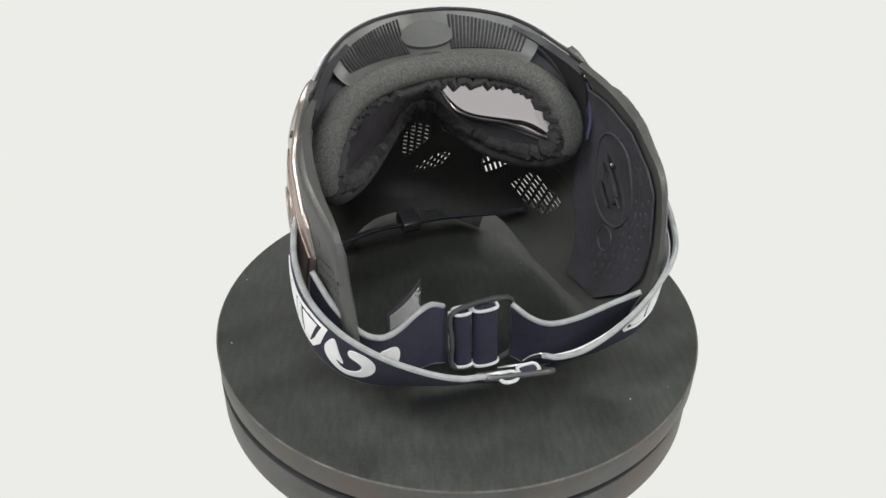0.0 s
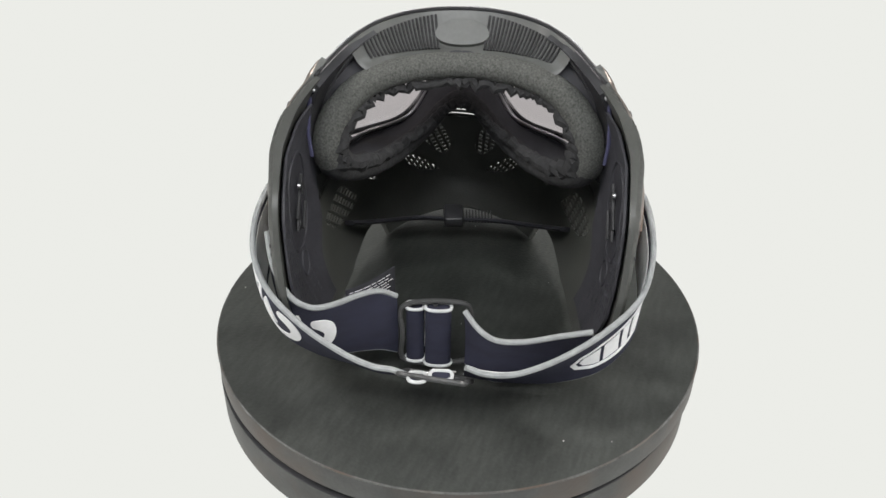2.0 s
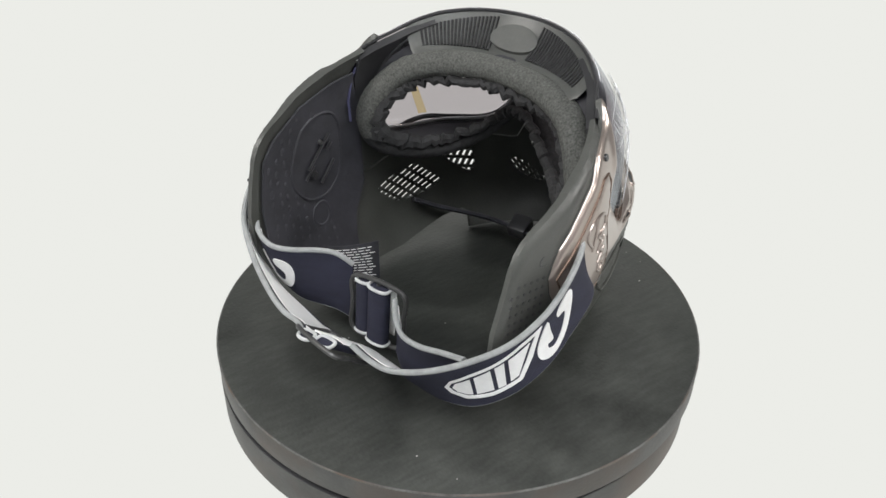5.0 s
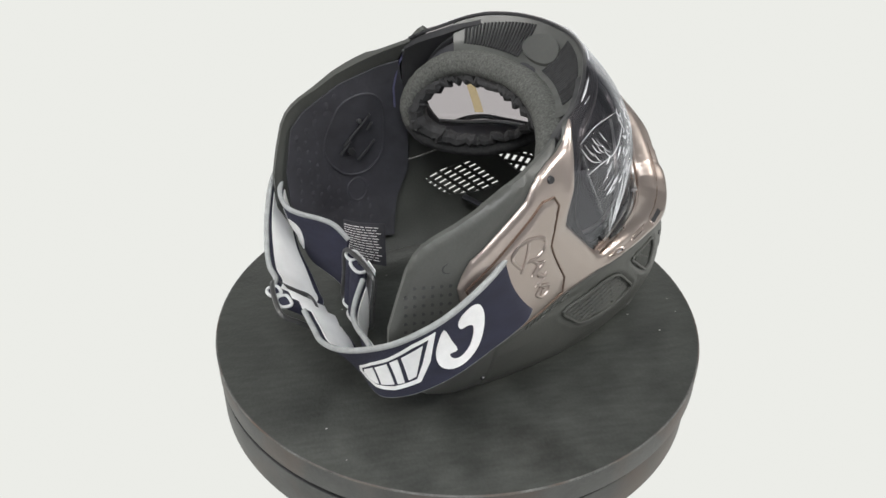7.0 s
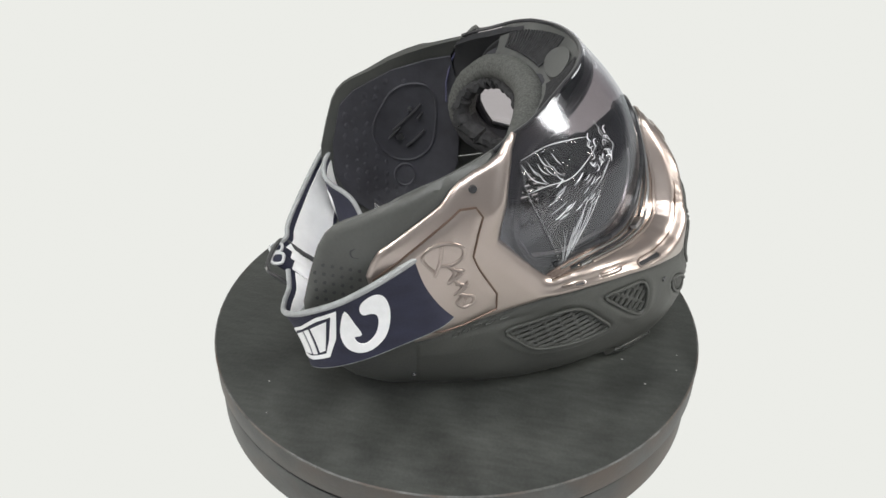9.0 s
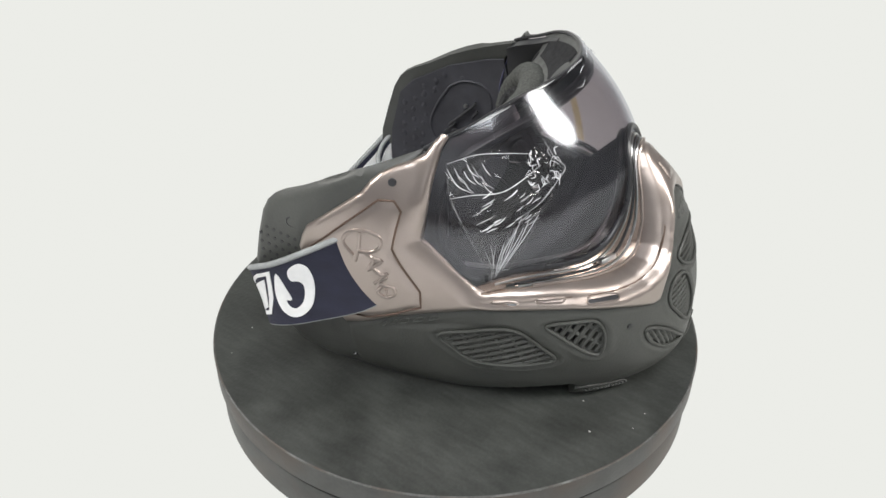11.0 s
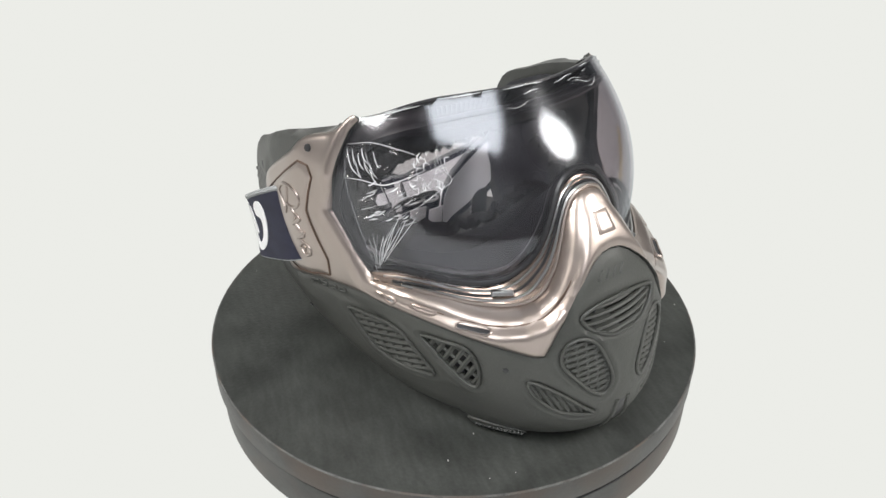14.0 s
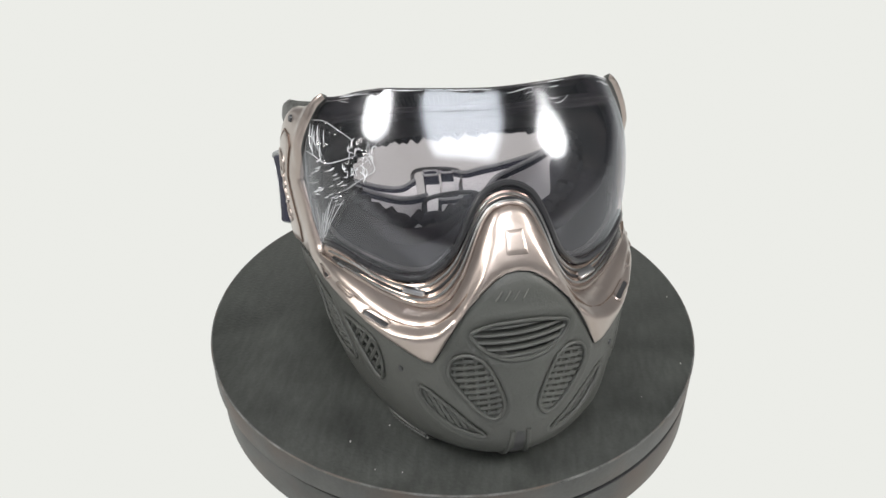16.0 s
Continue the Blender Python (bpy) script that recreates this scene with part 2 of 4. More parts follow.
def patch(outline, holes=(), out=0.0, deep=3.0, step=3.0, soft=0.8, wide=3.0, relief=None, second=False):
    """A closed shell over an outline in (phi, z) on the form, with holes through it and rounded rims."""
    loops = [dense([(p * S, z) for p, z in lp], step) for lp in (outline, *holes)]
    pts, edges = [], []
    for lp in loops:
        k = len(pts)
        pts += lp
        edges += [(k + i, k + (i + 1) % len(lp)) for i in range(len(lp))]
    xs, ys = [p[0] for p in loops[0]], [p[1] for p in loops[0]]
    gx, gy = np.meshgrid(np.arange(min(xs), max(xs), step), np.arange(min(ys), max(ys), step * 0.87))
    gx = gx + (np.arange(gx.shape[0]) % 2)[:, None] * step / 2
    gx, gy = gx.ravel(), gy.ravel()
    far = seg_dist(gx, gy, loops) > step * 0.55
    for x, y in zip(gx[far], gy[far]):
        if inside((x, y), loops[0]) and not any(inside((x, y), h) for h in loops[1:]):
            pts.append((float(x), float(y)))
    vs, _, fs, *_ = geometry.delaunay_2d_cdt([Vector(p) for p in pts], edges, [], 0, 1e-5)
    keep = []
    for f in fs:
        c = ((vs[f[0]].x + vs[f[1]].x + vs[f[2]].x) / 3, (vs[f[0]].y + vs[f[1]].y + vs[f[2]].y) / 3)
        if inside(c, loops[0]) and not any(inside(c, h) for h in loops[1:]):
            keep.append(tuple(f))
    vx, vy = np.array([v.x for v in vs]), np.array([v.y for v in vs])
    d = seg_dist(vx, vy, loops)
    bm = bmesh.new()
    A, B = [], []
    rise = relief(vx / S, vy) if relief else np.zeros(len(vs))
    for i in range(len(vs)):
        o = out - soft * (1 - min(d[i] / wide, 1)) ** 2 + float(rise[i])
        A.append(bm.verts.new(surf(vx[i] / S, vy[i], o)))
        B.append(bm.verts.new(surf(vx[i] / S, vy[i], min(out - deep, o - 1.6) if relief and second else out - deep)))
    count = {}
    for a, b, c in keep:
        bm.faces.new((A[a], A[b], A[c]))
        bm.faces.new((B[a], B[c], B[b])).material_index = int(second)
        for e in ((a, b), (b, c), (c, a)):
            count[e] = 1
    for a, b in count:
        if (b, a) not in count:
            bm.faces.new((A[b], A[a], B[a], B[b])).material_index = int(second)
    if second:
        inner = [A[i] for i in range(len(vs)) if d[i] > 0.8 and A[i].link_faces]
        for _ in range(2):
            bmesh.ops.smooth_vert(bm, verts=inner, factor=0.5, use_axis_x=True, use_axis_y=True, use_axis_z=True)
    bmesh.ops.delete(bm, geom=[v for v in bm.verts if not v.link_faces], context="VERTS")
    return bm


def line_on(pts, off, n=6, closed=False):
    """A smooth line over the form through (phi, z) pairs."""
    return [surf(p.x, p.y, off) for p in spline([(a, b, 0) for a, b in pts], n, closed)]


def mirror(pts):
    return [(-p, z) for p, z in pts]


def both(pts):
    """A closed outline from its one half, listed from phi = 0 to phi = 0."""
    return pts + [(-p, z) for p, z in reversed(pts) if abs(p) > 0.01]


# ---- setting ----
# sheet emits its own even white, so nothing shades it; its rise is unseen
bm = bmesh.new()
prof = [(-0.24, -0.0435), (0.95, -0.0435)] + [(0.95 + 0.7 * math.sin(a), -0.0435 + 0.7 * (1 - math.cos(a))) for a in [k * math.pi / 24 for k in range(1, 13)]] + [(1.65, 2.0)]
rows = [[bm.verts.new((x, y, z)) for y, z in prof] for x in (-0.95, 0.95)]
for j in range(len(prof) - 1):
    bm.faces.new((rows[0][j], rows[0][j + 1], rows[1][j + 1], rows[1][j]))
sweep = finish(bm, "backdrop", glow("self_lit_backdrop", (0.838, 0.845, 0.806), 1.0))
tagged(sweep, "plain white seamless studio backdrop that glows evenly, under and behind the turntable", "backdrop", kind="structure")


# ---- turntable ----
def disc(r, z0, z1, bev, n=160):
    bm = bmesh.new()
    pr = [(0.0, z1), (r - bev, z1), (r - bev * 0.3, z1 - bev * 0.3), (r, z1 - bev), (r, z0 + bev), (r - bev * 0.3, z0 + bev * 0.3), (r - bev, z0), (0.0, z0)]
    rings = []
    for q, z in pr:
        rings.append([bm.verts.new((q * math.cos(6.28319 * k / n), q * math.sin(6.28319 * k / n), z)) for k in range(n)] if q else [bm.verts.new((0, 0, z))])
    for a, b in zip(rings, rings[1:]):
        for k in range(n):
            if len(a) == 1:
                bm.faces.new((a[0], b[k], b[(k + 1) % n]))
            elif len(b) == 1:
                bm.faces.new((a[k], b[0], a[(k + 1) % n]))
            else:
                bm.faces.new((a[k], b[k], b[(k + 1) % n], a[(k + 1) % n]))
    return bm


turntable = tagged(new("turntable"), "round black two-tier display turntable with grey board edges", "turntable")
turntable.location = (-0.0005, 0, -0.0435)
base = part("base_disc", disc(0.1496, 0.0, 0.0230, 0.0012), EDGE, turntable, "fixed grey-black lower disc")
# upper face painted black to keep the gap under the top disc dark
base.data.materials.append(BLACK)
for f in base.data.polygons:
    if f.normal.z > 0.5:
        f.material_index = 1
part("bearing", disc(0.136, 0.0230, 0.0275, 0.0005), BLACK, turntable)
disk = part("top_disc", disc(0.1507, -0.0160, 0.0, 0.0010), TOP, turntable, "turning black board disc with worn grain")
disk.data.materials.append(EDGE)
for f in disk.data.polygons:
    if abs(f.normal.z) < 0.5:
        f.material_index = 1
rim = [Vector((0.1502 * math.cos(6.28319 * k / 120), 0.1502 * math.sin(6.28319 * k / 120), -0.0005)) for k in range(120)]
part("worn_rim", tube(bmesh.new(), rim, 0.00065, 6, True), WORN, disk)
random.seed(5)
for k in range(15):
    a, r = random.uniform(0, 6.28), 0.148 * math.sqrt(random.random())
    bm = bmesh.new()
    bmesh.ops.create_icosphere(bm, subdivisions=1, radius=random.uniform(0.0002, 0.0005), matrix=Matrix.Translation((r * math.cos(a), r * math.sin(a), 0.0003)) @ Matrix.Diagonal((1.6, 1, 0.6, 1)))
    part("dust_speck", bm, DUST, disk)

# ---- paintball mask ----
mask = tagged(new("paintball_mask"), "bronze and dark grey paintball mask with smoke lens on the turntable", "mask")

SEAM = [(0, 110.5), (3.5, 109.8), (7, 107), (11, 102), (15, 95.5), (18.5, 88), (22, 78.5), (26.5, 65.5), (29, 64.5), (36, 66.8), (45, 69.8), (52, 71.6), (58, 72), (66, 71.5), (74, 69.5), (82, 65), (89, 61.5), (97, 57.5), (104, 53), (110, 50)]
# opening of the lens in the bronze frame
OPEN = [(0, 133.5), (3, 133), (5.5, 131.6), (8, 128), (11, 121.5), (14.5, 112), (18, 103.5), (22, 95), (27, 88.8), (32, 85), (38, 82.6), (45, 82), (53, 83), (60, 83), (66, 82), (72, 80), (73.5, 81), (76.5, 88), (81, 100), (84.2, 108.5), (83, 122), (81, 138), (78.8, 151.5), (76.5, 157)]
SINK = curve([(0, 0), (4, 1), (9, 6), (14, 11), (20, 14), (38, 14), (47, 11), (57, 7), (65, 4), (71, 2), (78, 0), (180, 0)])
FRAME_TOP = [(78.5, 158.2), (80.5, 156), (83.5, 150.5), (87, 147.5), (91.5, 145), (96, 141.5), (99, 137.5), (101.8, 131.5), (106, 126.5), (114, 117), (121.5, 108), (124, 101), (125.5, 94), (124, 84), (118, 67), (113, 56), (110, 50.5)]
frame_outline = SEAM[:-1] + FRAME_TOP[::-1] + OPEN[::-1]


def frame_relief(phi, z):
    """A rounded bead round the lens opening, a groove outside it and a swelling flange."""
    a = np.abs(phi)
    q = np.minimum(seg_dist(a * S, z, [dense([(p * S, h) for p, h in OPEN] + [(p * S, h) for p, h in OPEN[::-1]], 6)]), 60)
    near = np.clip(1 - q / 9.5, 0, 1)
    sink = -np.array([SINK(v) for v in a]) * near ** 1.3
    bead = 1.5 * np.sqrt(np.clip(1 - ((q - 2.4) / 2.8) ** 2, 0, 1))
    groove = -1.1 * np.exp(-((q - 5.8) / 1.0) ** 2)
    flange = 0.8 * np.exp(-((q - 10) / 3.5) ** 2)
    low = np.clip((75 - a) / 6, 0, 1)
    side = 1.3 * np.exp(-((q - 4.0) / 3.0) ** 2)
    low = low * np.clip((a - 6) / 10, 0.12, 1)
    corner = np.clip((a - 62) / 6, 0, 1) * np.clip((128 - z) / 14, 0, 1)
    side = side * (1 - 0.8 * corner)
    chamfer = -2.4 * np.clip(1 - q / 8.5, 0, 1) * corner
    return sink + chamfer + (bead + groove + flange) * low + side * np.clip((a - 69) / 6, 0, 1)


bronze = part("frame", patch(both(frame_outline), out=2.0, deep=4.0, step=1.25, soft=1.8, wide=2.6, relief=frame_relief, second=True), BRONZE, mask, "satin bronze painted hard frame", 0.9)
bronze.data.materials.append(SOFT)

# dark tube along the frame's groove paints the shade in it
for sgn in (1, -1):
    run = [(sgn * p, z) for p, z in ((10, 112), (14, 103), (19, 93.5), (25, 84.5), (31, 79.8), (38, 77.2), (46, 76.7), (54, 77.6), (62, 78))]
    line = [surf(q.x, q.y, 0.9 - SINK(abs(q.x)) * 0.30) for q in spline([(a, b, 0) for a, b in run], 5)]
    part("frame_groove_shade", tube(bmesh.new(), line, 0.0007, 6), GROOVE_SHADE, mask)

# jaw with vents
JAW_LOW = [(110, 8), (104, 4), (97, 3), (76, 3), (67, 6.5), (59, 10.5), (51, 12.5), (48, 9.5), (46.5, 1), (30, 0.2), (12, 1.2), (0, 1.6)]
VENTS = {
    "big": [(82.5, 49), (76, 54), (69, 57.5), (64.5, 55.5), (60, 46), (56.5, 37), (60, 33.5), (67, 31), (75, 32), (79.5, 40)],
    "small": [(58.5, 60.5), (52, 62.3), (46.5, 61.5), (44.2, 52), (44.8, 40), (47.5, 39), (52, 46), (56, 54)],
    "oval": [(21.8, 66), (19.5, 71.5), (15, 73.5), (10.5, 69), (6.5, 55), (5.6, 46), (8.5, 40), (13, 43), (18, 51.5), (21.5, 59)],
    "low": [(31.5, 48), (28.5, 48.2), (22, 42), (16, 34), (11.5, 28.2), (16, 28.2), (23, 31), (29.5, 39.5)],
}
NOSE = [(-14.6, 84.3), (-9, 88.5), (-3, 89.8), (3, 90), (9, 88.7), (14.6, 85.5), (13.5, 80), (9, 75.3), (4, 73), (-1, 72.4), (-6, 73), (-11, 76.3), (-13.8, 80)]


def shrink(poly, k):
    cx, cy = sum(p[0] for p in poly) / len(poly), sum(p[1] for p in poly) / len(poly)
    return [(cx + (x - cx) * k, cy + (y - cy) * k) for x, y in poly]


vents = [fair(shrink(NOSE, 0.93), 2)]
for v in VENTS.values():
    vents += [fair(shrink(v, 0.90), 2), fair(shrink(mirror(v), 0.90), 2)]
jaw_outline = both([(p, z - 0.6) for p, z in SEAM] + JAW_LOW)


def jaw_relief(phi, z):
    a = np.abs(phi)
    cheek = 1.0 * np.exp(-((a - 35) / 5) ** 2) * np.exp(-((z - 30) / 18) ** 2)
    crease = -0.7 * np.exp(-((z - 62 + 0.25 * (a - 60)) / 1.6) ** 2) * np.clip((a - 64) / 6, 0, 1) * np.clip((98 - a) / 8, 0, 1)
    dish = np.zeros(len(phi))
    for v in [NOSE] + list(VENTS.values()):
        poly = [(p * S, h) for p, h in fair(v, 2)]
        q = seg_dist((phi if v is NOSE else a) * S, z, [poly])
        dish += 0.9 * np.exp(-((q - 3.4) / 1.2) ** 2) - 0.8 * np.exp(-((q - 1.2) / 1.0) ** 2)
    return cheek + crease + dish * 0.7


jaw = part("jaw", patch(jaw_outline, vents, out=0.0, deep=3.2, step=1.9, soft=0.9, wide=2.5, relief=jaw_relief), RUBBER, mask, "matt dark grey moulded jaw", 0.9)


def vent(outline, tilt, gap, cross=True):
    """A raised bead round an opening, with slats and cross bars across it."""
    rim = part("vent", tube(bmesh.new(), line_on(outline, 0.05, 4, True), 0.0009, 8, True), RUBBER, mask)
    poly = [(p * S, z) for p, z in fair(outline, 3)]
    cx, cy = sum(p[0] for p in poly) / len(poly), sum(p[1] for p in poly) / len(poly)
    for ang, step, r, depth, tall in ((tilt, gap, 0.00130, -1.7, 1.05 if cross else 0.75), (tilt + 78, gap * 1.7, 0.0013, -2.1, 1.0))[:2 if cross else 1]:
        ca, sa = math.cos(radians(ang)), math.sin(radians(ang))
        for k in range(-14, 15):
            ox, oy = cx - sa * k * step, cy + ca * k * step
            run = [(ox + ca * t, oy + sa * t) for t in np.arange(-45, 45, 1.5)]
            run = [p for p in run if inside(p, poly)]
            if len(run) > 2:
                part("slat", tube(bmesh.new(), [surf(x / S, y, depth) for x, y in run], r, 6, False, tall), RUBBER, rim)


vent(NOSE, 4, 3.4, False)
vent(VENTS["big"], -28, 3.6)
vent(mirror(VENTS["big"]), 28, 3.6)
vent(VENTS["small"], -62, 4.0)
vent(mirror(VENTS["small"]), 62, 4.0)
vent(VENTS["oval"], -14, 3.3)
vent(mirror(VENTS["oval"]), 14, 3.3)
vent(VENTS["low"], 60, 3.0)
vent(mirror(VENTS["low"]), -60, 3.0)
# chin groove's shade painted as a black strip, embossed mark and foot teeth
part("chin_groove_shade", patch([(-2.6, 3.5), (-1.3, 31), (1.3, 31), (2.6, 3.5)], out=0.2, deep=1.0, step=1.5, soft=0.15, wide=0.6), BLACK, jaw)
for sgn in (1, -1):
    part("chin_ridge", tube(bmesh.new(), line_on([(sgn * 4.4, 4), (sgn * 3.4, 18), (sgn * 2.6, 32)], 0.0, 5), 0.0012, 8), RUBBER, jaw)
for a in (-7.0, -4.4, -1.8, 0.8):
    part("embossed_mark", tube(bmesh.new(), line_on([(a, 98.8), (a + 1.0, 100.8), (a + 2.0, 102.8)], 0.0, 3), 0.0008, 6), RUBBER, jaw)
for sgn in (1, -1):
    foot = [(29, 0.4), (46.5, 0.4), (48, 8.0), (45, 10.5), (32, 8.5), (28.5, 4)]
    part("foot", patch([(p * sgn, z) for p, z in foot], out=1.7, deep=4.4, step=1.6, soft=0.9, wide=1.6), RUBBER, jaw)
    for k in range(12):
        part("foot_tooth", tube(bmesh.new(), [surf(sgn * (31.2 + k * 1.25), h, 1.7) for h in (3.8, 8.0)], 0.0009, 5), SOFT, jaw)
    for k in range(5):
        a = sgn * (97 - k * 3.2)
        part("embossed_mark", tube(bmesh.new(), line_on([(a, 52.5 + k * 1.6), (a - sgn * 0.6, 55 + k * 1.6), (a - sgn * 2.2, 55.8 + k * 1.6), (a - sgn * 1.8, 53.2 + k * 1.6)], 0.1, 3, True), 0.0004, 5, True), RUBBER, jaw)

# soft ear flaps
EAR = [(84, 152.5), (91, 148.5), (98, 144.5), (107, 139.5), (115, 134), (125, 126), (132, 121.5), (135.5, 118.5), (138.5, 114), (141, 107), (144, 92), (147, 74), (147, 52), (141, 34), (132, 18), (120, 7), (108, 5), (104, 12), (100, 30), (100, 60), (96, 100), (88, 140)]
frame_height = curve(sorted((p, z) for p, z in FRAME_TOP[:13]))


def flap_flare(phi, z):
    """The flap stands out over the frame's top edge and flares to its rear rim."""
    a = np.abs(phi)
    over = np.array([h - frame_height(p) - 1.0 for p, h in zip(a, z)])
    k = np.clip(over / 9.0, 0, 1)
    return 2.3 * k * k * (3 - 2 * k) * np.clip((136 - a) / 26, 0.0, 1) * np.clip((a - 84) / 16, 0.25, 1)


for sgn in (1, -1):
    side = EAR if sgn > 0 else mirror(EAR)
    ear = part("ear_flap", patch(side, out=-0.5, deep=5.0, step=2.4, soft=2.2, wide=4.0, relief=flap_flare), SOFT, mask, "soft dark grey rubber ear flap")
    liner = [(p if sgn > 0 else -p, z) for p, z in [(88, 140), (98, 136), (115, 127), (132, 114), (138, 104), (142, 76), (142, 54), (134, 34), (118, 14), (95, 12), (86, 60), (85, 110)]]
    part("ear_liner", patch(liner, out=-6.0, deep=2.5, step=4.0, soft=1.2, wide=6.0), INNER, mask, "black padded inner liner")
    cup = [(124, 82), (119, 103), (110, 116), (99, 116), (94, 106), (94, 84), (97, 69), (106, 61), (117, 65)]
    part("ear_cup", patch([(p * sgn, h) for p, h in fair(cup, 3)], out=-8.2, deep=-2.6, step=3.0, soft=0.0, wide=2.0), BLACK, mask, "black moulded ear cup plate")
    part("ear_cup_bead", tube(bmesh.new(), line_on([(p * sgn, h) for p, h in cup], -8.6, 4, True), 0.0009, 8, True), INNER, mask)
    part("round_dimple", tube(bmesh.new(), line_on([(sgn * (109 + 4.6 * math.cos(a)), 50 + 8.0 * math.sin(a)) for a in np.linspace(0, 6.283, 14, endpoint=False)], -8.4, 3, True), 0.0009, 8, True), INNER, mask)
    random.seed(17)
    for i in range(8):
        for j in range(13):
            ph, h = 104 + i * 4.6 + random.uniform(-0.8, 0.8), 26 + j * 7.4 + (i % 2) * 3.7 + random.uniform(-0.8, 0.8)
            clear = ((ph - 108) / 16) ** 2 + ((h - 88) / 30) ** 2 > 1 and ((ph - 109) / 7) ** 2 + ((h - 50) / 12) ** 2 > 1
            if clear and inside((ph, h), shrink([(abs(p), q) for p, q in liner], 0.90)):
                bm = bmesh.new()
                nrm = (surf(sgn * ph, h, 1) - surf(sgn * ph, h, 0)).normalized()
                bmesh.ops.create_uvsphere(bm, u_segments=8, v_segments=5, radius=random.uniform(0.0013, 0.0019), matrix=Matrix.Translation(surf(sgn * ph, h, -8.5)) @ nrm.to_track_quat("Z", "Y").to_matrix().to_4x4() @ Matrix.Diagonal((1.1, 1.5, 0.32, 1)))
                part("liner_bump", bm, INNER, mask)
    for p0, h0, p1, h1 in ((114, 84, 101, 103), (108, 72, 99, 84), (116, 78, 111, 86), (103, 92, 100, 97)):
        part("liner_rib", tube(bmesh.new(), line_on([(p0 * sgn, h0), ((p0 + p1) / 2 * sgn, (h0 + h1) / 2), (p1 * sgn, h1)], -11.0, 3), 0.0010, 6), BLACK, mask)
    for ph, h, r, o, mt, nm in ((106.5, 99.5, 0.0016, -11.2, SCREW, "steel_rivet"), (86, 146, 0.0015, -5.5, SCREW, "steel_rivet"), (111, 79, 0.0028, -11.0, BLACK, "clip_stud")):
        bm = bmesh.new()
        c = surf(sgn * ph, h, o)
        nrm = (surf(sgn * ph, h, 1) - surf(sgn * ph, h, 0)).normalized()
        bmesh.ops.create_cone(bm, cap_ends=True, segments=20, radius1=r * 0.8, radius2=r, depth=0.0016, matrix=Matrix.Translation(c) @ nrm.to_track_quat("Z", "Y").to_matrix().to_4x4())
        part(nm, bm, mt, mask)
    part("lens_tab", tube(bmesh.new(), [Vector((x, y * sgn, z)) * 0.001 for x, y, z in ((8, 81.5, 147), (2, 84, 133), (-1, 84.5, 119), (-1, 83.5, 106))], 0.0010, 8, False, 0.5), PURPLE, mask, "thin violet lens edge")
    for i in range(6):
        for j in range(6):
            ph = 127.5 + i * 2.9
            h = 70 + j * 5.2 + i * 0.6
            if h < 101 - (i - 2) * 0.8:
                bm = bmesh.new()
                c = surf(sgn * ph, h, -0.62)
                nrm = (surf(sgn * ph, h, 1) - surf(sgn * ph, h, 0)).normalized()
                bmesh.ops.create_cone(bm, cap_ends=True, segments=10, radius1=0.0010, radius2=0.0010, depth=0.0006, matrix=Matrix.Translation(c) @ nrm.to_track_quat("Z", "Y").to_matrix().to_4x4())
                part("perforation", bm, BLACK, ear)

    part("flap_notch", tube(bmesh.new(), line_on([(sgn * 128.5, 109), (sgn * 130, 107), (sgn * 129.5, 104), (sgn * 126.5, 103.5)], -0.4, 5), 0.0007, 6), BLACK, ear)

# raised side panels with a painted groove shade, script relief, slots, screws and studs for jaw holes
PANEL = [(123, 93), (110, 110.5), (96, 129), (91, 129), (89, 124), (91.5, 104), (85.5, 79), (85.5, 69), (92, 63.5), (101, 59.5), (112, 60)]
for sgn in (1, -1):
    m = lambda pts: pts if sgn > 0 else mirror(pts)
    part("side_panel", patch(m(PANEL), out=2.9, deep=2.5, step=2.5, soft=0.9, wide=1.6), BRONZE, mask)
    # dark line paints the shade of the groove round the panel
    part("panel_groove_shade", tube(bmesh.new(), [surf(p, h, 2.25) for p, h in dense(m(PANEL), 4)], 0.00055, 6, True), GROOVE_SHADE, mask)
    for a, b, z, w in ((70, 65.2, 75.4, 0.9), (60.2, 54.4, 77.2, 1.0), (48.0, 40.5, 75.4, 1.1)):
        # black patch on the frame paints the dark inside of each slot
        slot_shade = [(a, z - w), ((a + b) / 2, z - w * 1.1), (b, z - w), (b - 0.6, z + w * 0.6), ((a + b) / 2, z + w), (a, z + w * 0.6)]
        part("slot_shade", patch(m(fair(slot_shade, 3)), out=2.15, deep=6.0, step=0.8, soft=0.2, wide=0.8, relief=frame_relief), BLACK, mask)
        lip = spline([(a2, b2, 0) for a2, b2 in m(slot_shade)], 3, True)
        rises = frame_relief(np.array([q.x for q in lip]), np.array([q.y for q in lip]))
        part("slot_lip", tube(bmesh.new(), [surf(q.x, q.y, 2.25 + float(r)) for q, r in zip(lip, rises)], 0.0006, 6, True), BRONZE, mask)
    # black studs: the frame's screw, then two in place of holes in the jaw
    for ph, h, o, r in ((92, 137.5, 2.4, 0.0022), (37, 54.5, 0.2, 0.0016), (110.3, 21, 0.2, 0.0014)):
        bm = bmesh.new()
        c = surf(sgn * ph, h, o)
        nrm = (surf(sgn * ph, h, 1) - surf(sgn * ph, h, 0)).normalized()
        bmesh.ops.create_cone(bm, cap_ends=True, segments=16, radius1=r, radius2=r * 0.8, depth=0.0012, matrix=Matrix.Translation(c) @ nrm.to_track_quat("Z", "Y").to_matrix().to_4x4())
        part("black_stud", bm, BLACK, mask)

